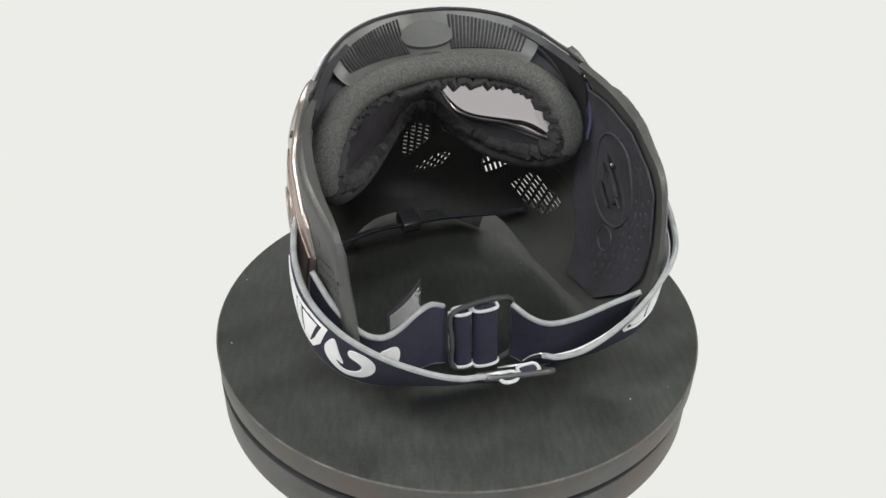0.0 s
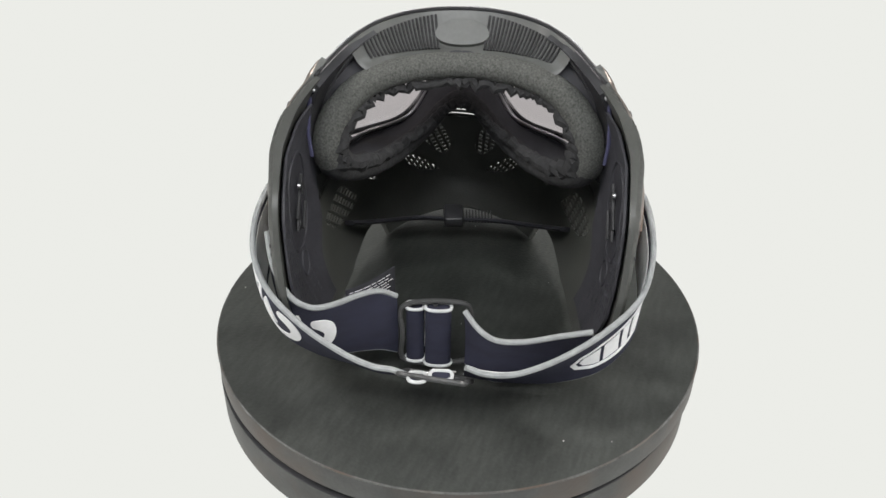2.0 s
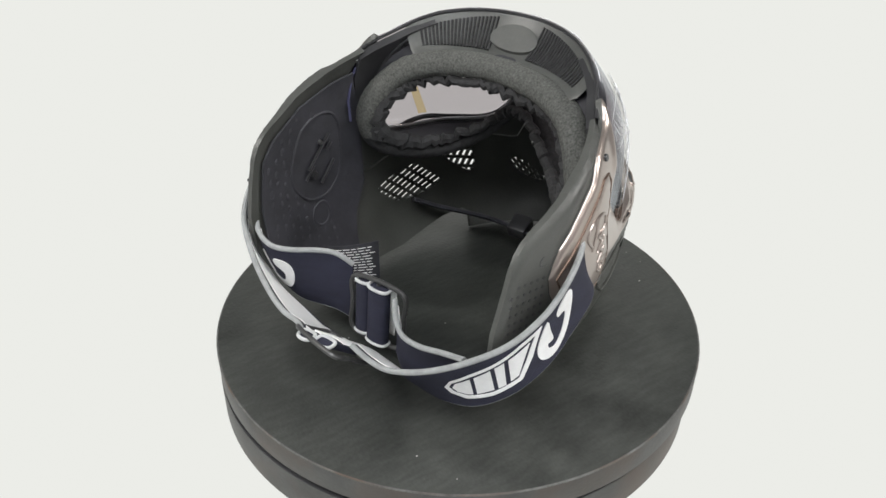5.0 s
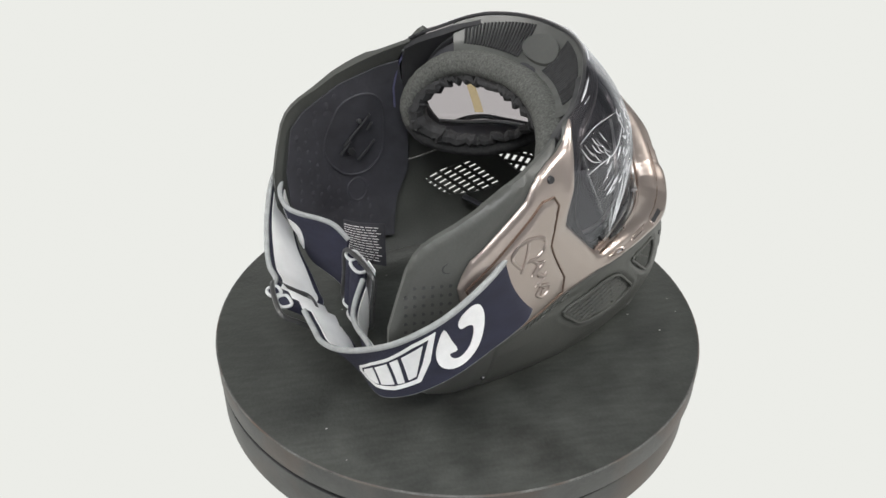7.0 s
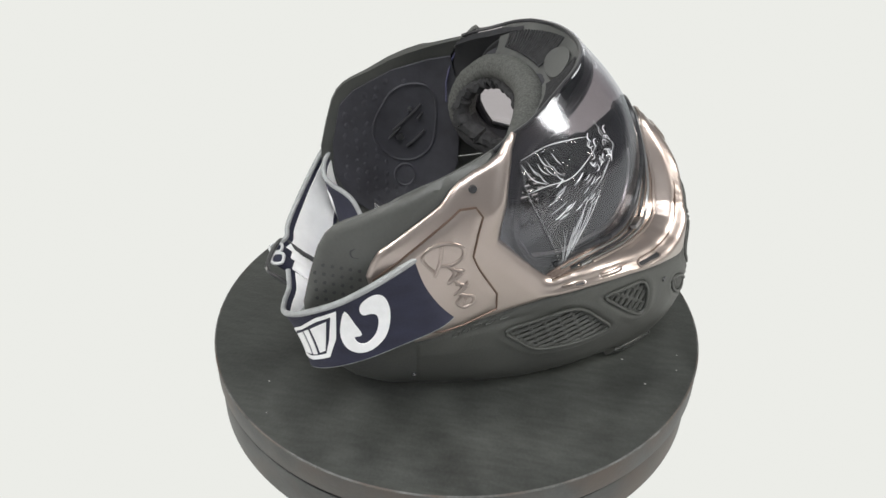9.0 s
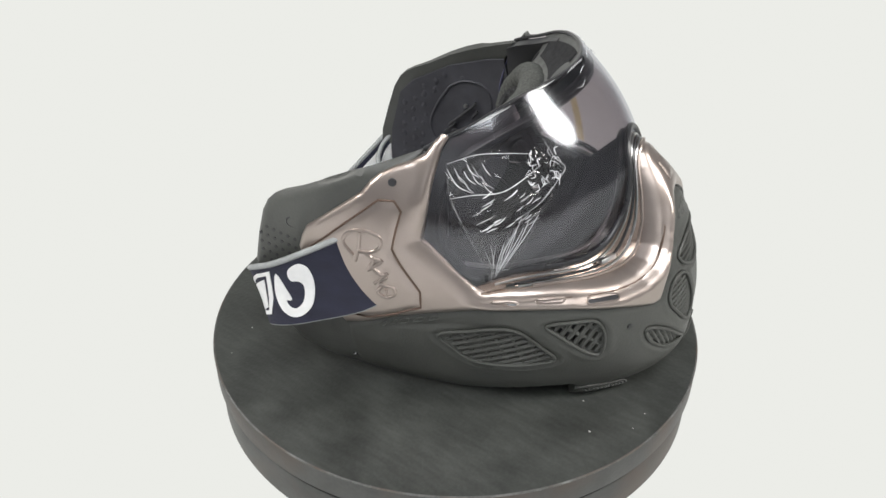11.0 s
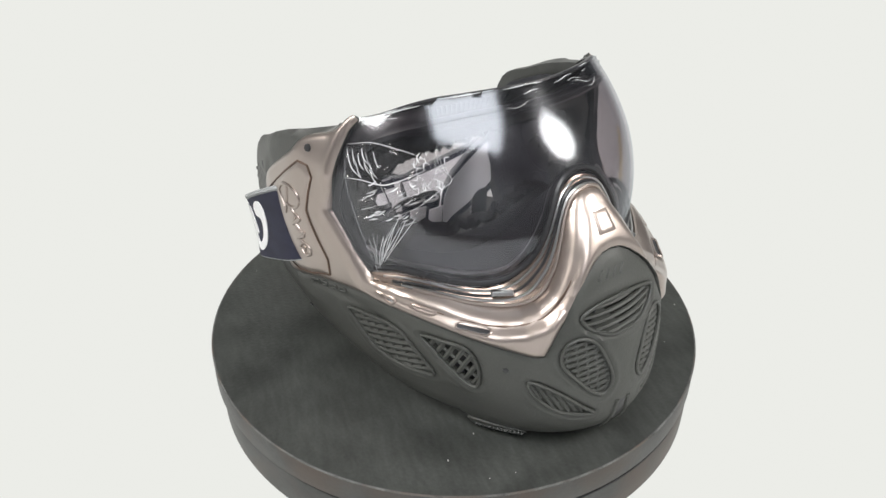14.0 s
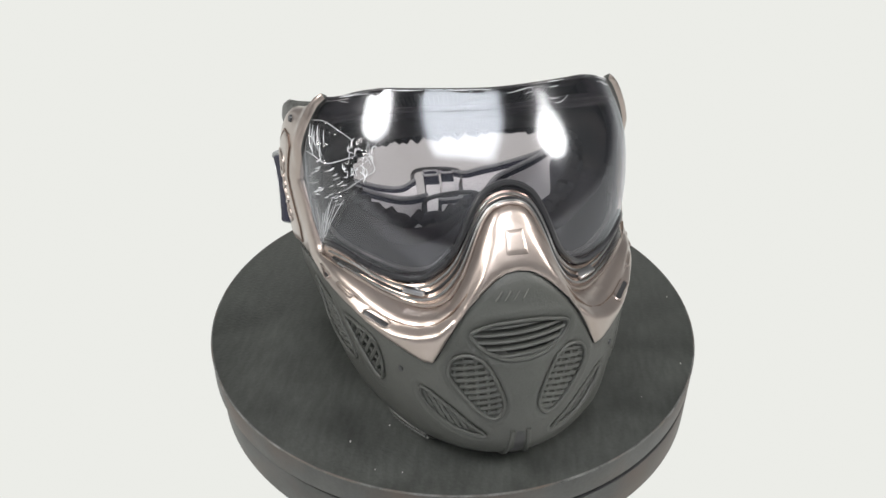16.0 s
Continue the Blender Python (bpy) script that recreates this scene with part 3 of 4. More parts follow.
# lens
LENS_TOP = [(76.5, 157), (72, 159.8), (68, 162), (58, 167.4), (47, 171.4), (36, 173.4), (26, 174.6), (14, 175.3), (0, 175.4)]
GASKET = [(0, 141), (4, 139.8), (8, 136), (11, 128.5), (13.5, 119), (16.5, 108), (20, 100), (25, 92.8), (31, 89.5), (38, 89.2), (46, 90), (53, 91.3), (60, 90), (66, 86.5)]
lens_outline = [(0, 137)] + [(p, z - 3.5) for p, z in GASKET[1:]] + [(71, 80), (75, 80), (80, 92), (86, 108), (85, 122), (83, 138), (80.5, 152), (78, 157.5)] + LENS_TOP[1:]
# channel between the frame's bead and the lens
inner_edge = spline([(p, z, 0) for p, z in mirror(OPEN[15:0:-1]) + OPEN[:16]], 3)
lens_edge = spline([(p, z - 3, 0) for p, z in mirror([(70, 83), (68, 84.5)] + GASKET[:0:-1]) + GASKET + [(68, 84.5), (70, 83)]], 3)
pick = lambda pts, k: pts[min(len(pts) - 1, round(k * (len(pts) - 1)))]
front = [surf(pick(inner_edge, k).x, pick(inner_edge, k).y, 1.2 - SINK(abs(pick(inner_edge, k).x))) for k in np.linspace(0, 1, 90)]
FORM[0] = LENS_DEPTH
rear = [surf(pick(lens_edge, k).x, pick(lens_edge, k).y, -1.0) for k in np.linspace(0, 1, 90)]
mids = [[a.lerp(b, v) + Vector((0, 0, -0.0014 * math.sin(3.14 * v))) for a, b in zip(front, rear)] for v in (0, 0.25, 0.5, 0.75, 1)]
part("frame_channel", sheet(bmesh.new(), mids, 0.0008, [[Vector((0, 0, 1))] * 90] * 5), CHANNEL, mask, "dark recessed channel below the lens")
for v, r, mt in ((0.06, 0.0009, BRONZE), (0.34, 0.0008, SCREW), (0.58, 0.0008, BLACK), (0.80, 0.0007, SCREW)):
    part("channel_bead", tube(bmesh.new(), [a.lerp(b, v) + Vector((0, 0, 0.0004 - 0.0014 * math.sin(3.14 * v))) for a, b in zip(front, rear)][6:-6], r, 6), mt, mask)
for sgn in (1, -1):
    part("lens_clip", box(bmesh.new(), (0.004, 0.011, 0.0025), pose(0.0945, sgn * 0.0435, 0.0865, 0, 20, sgn * 122 - 90), 0.0006), SCREW, mask, "small bright lens clip")
lens = part("lens", patch(both(lens_outline), out=-0.4, deep=1.6, step=2.2, soft=0.1, wide=2.0), LENS, mask, "glossy smoke-tinted thermal lens", 1.2)
part("gasket", tube(bmesh.new(), line_on(mirror(GASKET[::-1]) + GASKET[1:], -0.6, 4), 0.0017, 8), BLACK, mask)
part("brim_edge", tube(bmesh.new(), line_on(mirror([(84, 152), (78, 156.6)] + LENS_TOP[1:]) + LENS_TOP[-2:0:-1] + [(78, 156.6), (84, 152)], -2.0, 4), 0.0010, 8), BLACK, mask)

# inner goggle frame: ring behind the lens, ribbed top panel with an oval pad
RING = [(0, 138.5), (8, 133), (13, 118), (19, 100), (25, 90), (34, 86.5), (48, 87), (62, 86), (72, 88), (79, 108), (78, 130), (73, 147), (65, 154.5), (53, 160.5), (36, 165.5), (18, 168), (0, 168.5)]
part("goggle_frame", tube(bmesh.new(), [surf(q.x, q.y, -5.0) for q in spline([(a, b, 0) for a, b in RING + mirror(RING[1:-1])[::-1]], 5, True)], 0.0032, 8, True), BLACK, mask)
# steel tubes added to stand for the bright gleam below the gasket
for sgn in (1, -1):
    part("lens_gleam_line", tube(bmesh.new(), line_on([(p * sgn, z + 3.6) for p, z in RING[2:9]], -6.6, 4), 0.0012, 8), SCREW, mask, "thin steel line added for the bright gleam below the lens gasket")
brim = curve(sorted((p, z) for p, z in LENS_TOP))


def shelf(phi, v, lift=0.0):
    """The top panel inside the brim: v = 0 at the brim, 1 at the foam."""
    z = brim(min(abs(phi), 76))
    o = surf(phi, z, -1.5)
    q = surf(phi, z, -2.5)
    n = (q - o).normalized()
    n.z = 0
    n.normalize()
    k = 1 - 0.72 * (abs(phi) / 76) ** 4
    return o + n * (0.0195 * v * k) + Vector((0, 0, -0.0215 * v * k + lift - 0.003 * math.sin(3.14 * v)))


bm = bmesh.new()
grid = [[shelf(ph, v) for ph in np.linspace(-64, 64, 65)] for v in np.linspace(0, 1, 9)]
sheet(bm, grid, 0.002, [[Vector((0.6, 0, 0.8))] * 65] * 9)
top_panel = part("top_panel", bm, SHELF, mask, "grey ribbed inner brim panel")
for sgn in (1, -1):
    for k in range(21):
        ph = sgn * (14.5 + k * 2.15)
        a, b = 0.12 + 0.12 * (k / 21), 0.84 - 0.16 * (k / 21)
        part("rib", tube(bmesh.new(), [shelf(ph + sgn * 1.2 * v, v, 0.0008) for v in np.linspace(a, b, 6)], 0.00075, 6), LIP, top_panel)
bm = bmesh.new()
pad = [shelf(16.5 * math.cos(a), 0.53 + 0.29 * math.sin(a), 0.0024) for a in np.linspace(0, 6.283, 40, endpoint=False)]
hub = bm.verts.new(shelf(0, 0.53, 0.0034))
ring = [bm.verts.new(p) for p in pad]
low = [bm.verts.new(p + Vector((0.0008, 0, -0.002))) for p in pad]
for k in range(40):
    bm.faces.new((hub, ring[k], ring[(k + 1) % 40]))
    bm.faces.new((ring[k], low[k], low[(k + 1) % 40], ring[(k + 1) % 40]))
part("oval_pad", bm, SHELF, top_panel)

for sgn in (1, -1):
    wall = [(50, 169.5), (60, 165.5), (68, 161.2), (76, 157.2), (81, 154), (86, 149.5), (86.5, 135), (85, 110), (80, 100), (77, 106), (77, 128), (72.5, 144), (66, 152), (58, 157), (49, 162)]
    part("side_frame", patch([(p * sgn, z) for p, z in wall], out=-2.6, deep=5.5, step=3, soft=0.8, wide=3), BLACK, mask)
    part("side_strut", tube(bmesh.new(), [surf(q.x, q.y, -7.0) for q in spline([(sgn * p, z, 0) for p, z in ((58, 162.5), (66, 156.5), (72.5, 147), (76.5, 134), (78.5, 119), (79, 106))], 5)], 0.0028, 8), BLACK, mask)
FORM[0] = DEPTH

# face foam: a closed pad with a ragged black lip
FOAM_PATH = [(37, 0, 148.5), (35, 20, 147.8), (30, 41, 144.8), (21.5, 60, 137), (12, 73, 121), (9, 76.5, 104), (15, 71, 91), (29, 57, 85), (46, 41, 86), (60, 24, 96), (68, 11, 109), (70, 0, 115)]
FOAM_THICK = [8.2, 8.2, 8.4, 9.0, 10, 10, 9.5, 8, 7, 6, 5.5, 5.5]
loop = FOAM_PATH + [(x, -y, z) for x, y, z in FOAM_PATH[-2:0:-1]]
path = [p * 0.001 for p in spline(loop, 8, True)]
widths = FOAM_THICK + FOAM_THICK[-2:0:-1]
random.seed(3)
wide = [0.001 * (widths[i // 8] + (widths[(i // 8 + 1) % len(widths)] - widths[i // 8]) * (i % 8) / 8) for i in range(len(path))]
part_at = 8 * 5 + 4
n_loop = len(path)
upper = [path[i % n_loop] for i in range(-part_at, part_at + 1)]
lower = [path[i % n_loop] for i in range(part_at - 1, n_loop - part_at + 2)]
foam = part("face_foam", tube(bmesh.new(), upper, [wide[i % n_loop] * random.uniform(0.97, 1.03) for i in range(-part_at, part_at + 1)], 14, False, 0.85), FOAM, mask, "speckled grey face foam pad")
part("cheek_foam", tube(bmesh.new(), lower, [wide[i % n_loop] * random.uniform(0.97, 1.03) for i in range(part_at - 1, n_loop - part_at + 2)], 14, False, 0.85), LIP, mask, "dark cheek and nose foam")
ring_loop = RING[::-1] + mirror(RING[1:-1])
FORM[0] = LENS_DEPTH
ring3 = [surf(q.x, q.y, -4.5) for q in spline([(a, b, 0) for a, b in ring_loop], 8, True)]
FORM[0] = DEPTH


def along(loop_pts, count):
    """Evenly spaced points round a closed loop."""
    L = [0.0]
    for a, b in zip(loop_pts, loop_pts[1:] + loop_pts[:1]):
        L.append(L[-1] + (b - a).length)
    out, k = [], 0
    for i in range(count):
        d = L[-1] * i / count
        while L[k + 1] < d:
            k += 1
        f = (d - L[k]) / max(1e-9, L[k + 1] - L[k])
        out.append(loop_pts[k].lerp(loop_pts[(k + 1) % len(loop_pts)], f))
    return out


NW = 120
fa, fb = along(path, NW), along(ring3, NW)
bm = bmesh.new()
for shift in (0.0, 0.0012):
    VR = [[bm.verts.new(a.lerp(b, v) + Vector((0, 0, shift))) for a, b in zip(fa, fb)] for v in (0, 0.33, 0.66, 1)]
    for ra, rb in zip(VR, VR[1:]):
        for k in range(NW):
            bm.faces.new((ra[k], ra[(k + 1) % NW], rb[(k + 1) % NW], rb[k]))
part("goggle_wall", bm, LINING, mask, "dark lined wall between foam and lens")
def side_k(i):
    """How far round to the temples a point of the foam loop lies, 0 to 1."""
    q = i / 8 if i <= n_loop / 2 else (n_loop - i) / 8
    return max(0.0, 1 - abs(q - 5.5) / 3.0)


rag = []
for i, p in enumerate(path):
    c = Vector((0.032, max(-0.036, min(0.036, p.y)), 0.117))
    rag.append(p + (c - p).normalized() * (wide[i] * (0.80 - 0.12 * side_k(i)) + random.uniform(0, 0.0030) + (0.0022 if i % 4 == 0 else 0)) - Vector((0.0035 + 0.003 * side_k(i), 0, 0)))
part("foam_lip", tube(bmesh.new(), rag, [0.0024 + 0.0014 * random.random() + 0.0030 * side_k(i) for i in range(len(rag))], 8, True), LIP, mask, "ragged black inner foam edge")

# chin strap with a buckle across the jaw
chin = [p * 0.001 for p in spline([(46, 73, 33), (60, 57, 26), (75, 30, 21), (80, 4, 18), (78, -25, 19), (64, -56, 24), (50, -72, 31)], 8)]
part("chin_strap", tube(bmesh.new(), chin, 0.0068, 8, False, 0.25, (0.5, 0, 0.85)), INNER, mask, "black chin strap")
bm = box(bmesh.new(), (0.015, 0.014, 0.010), pose(0.079, 0.004, 0.0215, 0, -20, 5), 0.002)
buckle = part("chin_buckle", bm, BLACK, mask)
for k in range(9):
    part("ridge", box(bmesh.new(), (0.010, 0.001, 0.002), pose(0.0795, -0.005 - k * 0.0022, 0.0215, 0, -20, 3)), BLACK, buckle)


# ---- strap ----
def ribbon(rows, thick=0.0018, n=8):
    """Webbing from rows of (top, bottom) points in millimetres; gives the mesh, its edge lines and its face."""
    T = [p * 0.001 for p in spline([r[0] for r in rows], n)]
    Bt = [p * 0.001 for p in spline([r[1] for r in rows], n)]
    N = len(T)
    norms = []
    for i in range(N):
        t = T[min(i + 1, N - 1)] + Bt[min(i + 1, N - 1)] - T[max(i - 1, 0)] - Bt[max(i - 1, 0)]
        norms.append(t.cross(T[i] - Bt[i]).normalized())
    K = 9
    grid = [[Bt[i].lerp(T[i], j / (K - 1)) + norms[i] * 0.0012 * math.sin(3.14 * j / (K - 1)) for i in range(N)] for j in range(K)]
    return grid, norms, T, Bt, thick


def webbing(name, rows, label="", flip=1, backing=True):
    grid, norms, T, Bt, thick = ribbon(rows)
    ob = part(name, sheet(bmesh.new(), grid, thick * flip, [norms] * len(grid)), NAVY, mask, label)
    if backing:
        back = [[p - norms[i] * (thick + 0.0002) * flip for i, p in enumerate(row)] for row in grid[1:-1]]
        part("backing", sheet(bmesh.new(), back, 0.0005 * flip, [norms] * len(back)), BACKING, ob, "white webbing back")
    for edge in (T, Bt):
        part("edge_binding", tube(bmesh.new(), [p - norms[i] * thick * 0.5 * flip for i, p in enumerate(edge)], 0.0016 if edge is T else 0.0009, 8), PIPING, ob)
    return ob, grid, norms


RIGHT_OUT = [((-26, -97.5, 106), (-8, -97, 70)), ((-33, -102.5, 103.5), (-18, -103.5, 66)), ((-48, -105.5, 95), (-37, -104.5, 57)), ((-66, -104.5, 84), (-58, -103.5, 47)), ((-84, -97, 73), (-76, -96, 37)), ((-95, -80, 60), (-86, -80, 26)), ((-101, -58, 46), (-85, -58, 16)), ((-103, -36, 36), (-81, -36, 11)), ((-102, -20, 34), (-78, -18, 10)), ((-103, -9, 39), (-80, -8, 14))]
LEFT_OUT = [((-26, 97.5, 106), (-8, 97, 70)), ((-33, 102.5, 103.5), (-18, 103.5, 66)), ((-50, 107, 93), (-40, 106, 55)), ((-68, 105, 81), (-60, 103.5, 44)), ((-84, 94.5, 69), (-74, 92, 34)), ((-95, 76, 56), (-78, 74, 24)), ((-103, 55, 46), (-78, 53, 17)), ((-107, 39, 41), (-79, 37, 13)), ((-107, 28, 39), (-80, 27, 13)), ((-111, 20, 39), (-84, 20, 14))]
RIGHT_IN = [((-90, -74, 55), (-77, -76, 24)), ((-87, -58, 49), (-76, -59, 15)), ((-84, -40, 42), (-76, -41, 9)), ((-80, -25, 39), (-75, -26, 6)), ((-74, -15, 41.5), (-71, -16, 7)), ((-66, -7, 47.5), (-66, -8, 11))]
LEFT_IN = [((-56, 100, 88), (-48, 99, 52)), ((-72, 94, 77), (-63, 94, 42)), ((-83, 84, 66), (-72, 85, 32)), ((-84, 73, 59.5), (-73, 74, 24)), ((-79, 62, 58), (-72, 62, 20)), ((-70, 49, 58.5), (-68, 49, 19)), ((-64, 39, 57.5), (-65, 39, 18)), ((-59, 30, 51), (-62, 30, 14))]
strap_r, grid_r, norm_r = webbing("strap", RIGHT_OUT, "navy elastic strap with grey edges and white print", -1)
strap_l, grid_l, norm_l = webbing("strap", LEFT_OUT, "navy elastic strap with grey edges and white print", 1)
webbing("strap_return", RIGHT_IN, "navy strap end folded back through the slider", -1)
_, grid_li, norm_li = webbing("strap_return", LEFT_IN, "navy strap end folded back through the slider", 1)


def slider(name, c, yaw, lean, h=0.040, w=0.030):
    """A dark wire slider: two long rods, a middle bar and rounded ends."""
    M = pose(c[0], c[1], c[2], 0, lean, yaw)
    bm = bmesh.new()
    loop = spline([(0, -w / 2, 0.002), (0, -w / 2 + 0.002, h / 2), (0, w / 2 - 0.002, h / 2), (0, w / 2, 0.002), (0, w / 2, -0.002), (0, w / 2 - 0.002, -h / 2), (0, -w / 2 + 0.002, -h / 2), (0, -w / 2, -0.002)], 6, True)
    tube(bm, [M @ p for p in loop], 0.0015, 8, True)
    tube(bm, [M @ Vector((0, 0, -h / 2)), M @ Vector((0, 0, h / 2))], 0.0012, 8)
    return part(name, bm, WIRE, mask, "dark wire slider buckle")


def loop_band(y, x, z, w, h, material, tilt=0.0):
    """A short fold of webbing round a slider bar."""
    bm = bmesh.new()
    ring = spline([(x - 0.003, y - w / 2, 0), (x - 0.0045, y, 0), (x - 0.003, y + w / 2, 0), (x + 0.002, y + w / 2, 0), (x + 0.003, y, 0), (x + 0.002, y - w / 2, 0)], 4, True)
    N = len(ring)
    A = [bm.verts.new(p + Vector((tilt * 0.5 * h, 0, z + h / 2))) for p in ring]
    B = [bm.verts.new(p + Vector((-tilt * 0.5 * h, 0, z - h / 2))) for p in ring]
    for k in range(N):
        bm.faces.new((A[k], A[(k + 1) % N], B[(k + 1) % N], B[k]))
    bm.faces.new(A)
    bm.faces.new(B[::-1])
    ob = part("strap_fold", bm, material, mask)
    for loop_pts in [Vector((tilt * 0.5 * h, 0, z + h / 2))] + ([Vector((-tilt * 0.5 * h, 0, z - h / 2))] if tilt > 0 else []):
        part("edge_binding", tube(bmesh.new(), [p + loop_pts for p in ring], 0.0010, 8, True), PALE, ob)


slider("slider", (-0.0625, 0.0085, 0.0295), 4, 6, 0.037, 0.037)
slider("slider", (-0.1015, 0.0065, 0.0315), -10, -52, 0.028, 0.034)
loop_band(0.020, -0.061, 0.029, 0.009, 0.034, NAVY, 0.1)
loop_band(0.007, -0.063, 0.029, 0.013, 0.036, NAVY, 0.1)
loop_band(0.015, -0.1005, 0.0305, 0.008, 0.019, NAVY, -1.1)
loop_band(0.003, -0.0985, 0.0305, 0.010, 0.019, NAVY, -1.1)
# pale inner faces of the folds
for x, y, z, w, h, a, lean in ((-0.092, 0.014, 0.026, 0.009, 0.028, -4, -48), (-0.090, 0.002, 0.026, 0.010, 0.028, -6, -48), (-0.0555, 0.0065, 0.029, 0.012, 0.033, -3, 6), (-0.0545, 0.0200, 0.028, 0.011, 0.028, 0, 6)):
    part("fold_backing", box(bmesh.new(), (0.0008, w, h), pose(x, y, z, 0, lean, a), 0.0003), BACKING, mask)


def on_strap(grid, norms, u, v, off):
    """A point on a strap: u millimetres along its middle line, v from 0 at the bottom to 1 at the top edge."""
    K, N = len(grid), len(grid[0])
    mid = grid[K // 2]
    acc, i = 0.0, 0
    while i < N - 2:
        d = (mid[i + 1] - mid[i]).length * 1000
        if acc + d > u:
            break
        acc += d
        i += 1
    f = min(1, max(0, (u - acc) / ((mid[i + 1] - mid[i]).length * 1000)))
    r = min(K - 2, max(0, int(v * (K - 1))))
    g = v * (K - 1) - r
    a = grid[r][i].lerp(grid[r][i + 1], f)
    b = grid[r + 1][i].lerp(grid[r + 1][i + 1], f)
    return a.lerp(b, g) + norms[i] * off


def print_on(strap, grid, norms, sgn, poly, holes=()):
    """A flat white shape printed on a strap, from outlines in millimetres (u, w above the bottom edge of 38)."""
    loops = [dense(lp, 1.6) for lp in (poly, *holes)]
    pts, edges = [], []
    for lp in loops:
        k = len(pts)
        pts += lp
        edges += [(k + i, k + (i + 1) % len(lp)) for i in range(len(lp))]
    x0, x1 = min(p[0] for p in poly), max(p[0] for p in poly)
    for x in np.arange(x0 + 1, x1, 2.0):
        for y in np.arange(1, 38, 2.0):
            if inside((x, y), loops[0]) and float(seg_dist(np.array([x]), np.array([y]), loops)[0]) > 0.7:
                pts.append((float(x), float(y)))
    vs, _, fs, *_ = geometry.delaunay_2d_cdt([Vector(p) for p in pts], edges, [], 0, 1e-5)
    bm = bmesh.new()
    A = [bm.verts.new(on_strap(grid, norms, v.x, v.y / 38, sgn * 0.0004)) for v in vs]
    B = [bm.verts.new(on_strap(grid, norms, v.x, v.y / 38, sgn * 0.0)) for v in vs]
    used = {}
    for f in fs:
        c = (sum(vs[k].x for k in f) / 3, sum(vs[k].y for k in f) / 3)
        if inside(c, loops[0]) and not any(inside(c, h) for h in loops[1:]):
            bm.faces.new([A[k] for k in f])
            for k in range(3):
                used[(f[k], f[(k + 1) % 3])] = 1
    for a, b in used:
        if (b, a) not in used:
            bm.faces.new((A[b], A[a], B[a], B[b]))
    bmesh.ops.delete(bm, geom=[v for v in bm.verts if not v.link_faces], context="VERTS")
    part("white_print", bm, WHITE, strap)


def hook(x, y, w, h, flip=1):
    """An open hooked ring: a tall barbed point, a thick belly and a rounded curl."""
    shape = [(0.24, 0.94), (0.08, 0.70), (0.01, 0.45), (0.06, 0.20), (0.24, 0.04), (0.48, 0.01), (0.74, 0.13), (0.91, 0.36), (1.0, 0.64), (0.97, 0.88), (0.81, 0.99), (0.59, 0.96), (0.50, 0.85), (0.53, 0.72), (0.66, 0.68), (0.75, 0.60), (0.73, 0.45), (0.62, 0.27), (0.43, 0.17), (0.29, 0.23), (0.25, 0.37), (0.39, 0.36), (0.33, 0.62)]
    return [(x + flip * (a - 0.5) * w, y + (b - 0.5) * h) for a, b in fair(shape, 3)]


def block_mark(strap, grid, norms, sgn, u0, u1, low, high, flip):
    """Three slanted outlined blocks in a row, within a white border."""
    m = lambda a, b: (u0 + (u1 - u0) * (a if flip > 0 else 1 - a), low + (high - low) * b)
    outer = [m(0.00, 0.98), m(0.22, 0.96), m(0.48, 0.82), m(0.70, 0.76), m(0.92, 0.64), m(1.0, 0.44), m(0.95, 0.24), m(0.78, 0.08), m(0.50, 0.02), m(0.22, 0.06), m(0.10, 0.40)]
    hole = [m(0.07, 0.90), m(0.22, 0.88), m(0.48, 0.75), m(0.70, 0.69), m(0.90, 0.58), m(0.95, 0.44), m(0.91, 0.29), m(0.76, 0.15), m(0.50, 0.10), m(0.25, 0.14), m(0.17, 0.42)]
    print_on(strap, grid, norms, sgn, outer, [hole])
    for block in (
        [(0.13, 0.82), (0.34, 0.74), (0.33, 0.18), (0.25, 0.21), (0.20, 0.46)], [(0.38, 0.73), (0.47, 0.70), (0.45, 0.15), (0.375, 0.15)],
        [(0.51, 0.68), (0.67, 0.62), (0.66, 0.17), (0.49, 0.155)], [(0.71, 0.61), (0.87, 0.54), (0.91, 0.43), (0.87, 0.30), (0.76, 0.20), (0.70, 0.18)]):
        print_on(strap, grid, norms, sgn, [m(a, b) for a, b in block])


print_on(strap_r, grid_r, norm_r, -1, hook(43, 19, 30, 30, -1))
block_mark(strap_r, grid_r, norm_r, -1, 55, 114, 5, 35, 1)
print_on(strap_l, grid_l, norm_l, 1, hook(85, 19, 30, 29, 1))
block_mark(strap_l, grid_l, norm_l, 1, 15, 73, 5, 35, -1)
print_on(strap_l, grid_li, norm_li, 1, hook(51, 16, 27, 27, 1))

# care tag with rows of print, inside behind the strap
def tag_at(u, v, off=0.0):
    """A point of the care tag: u along it, v up it."""
    return Vector((-50 + 18 * u - 3 * math.sin(3 * u), 60 - 26 * u, 21 + 26 * v + 6 * u * v)) * 0.001 + Vector((-0.84, -0.54, 0)) * 0.0008 * off


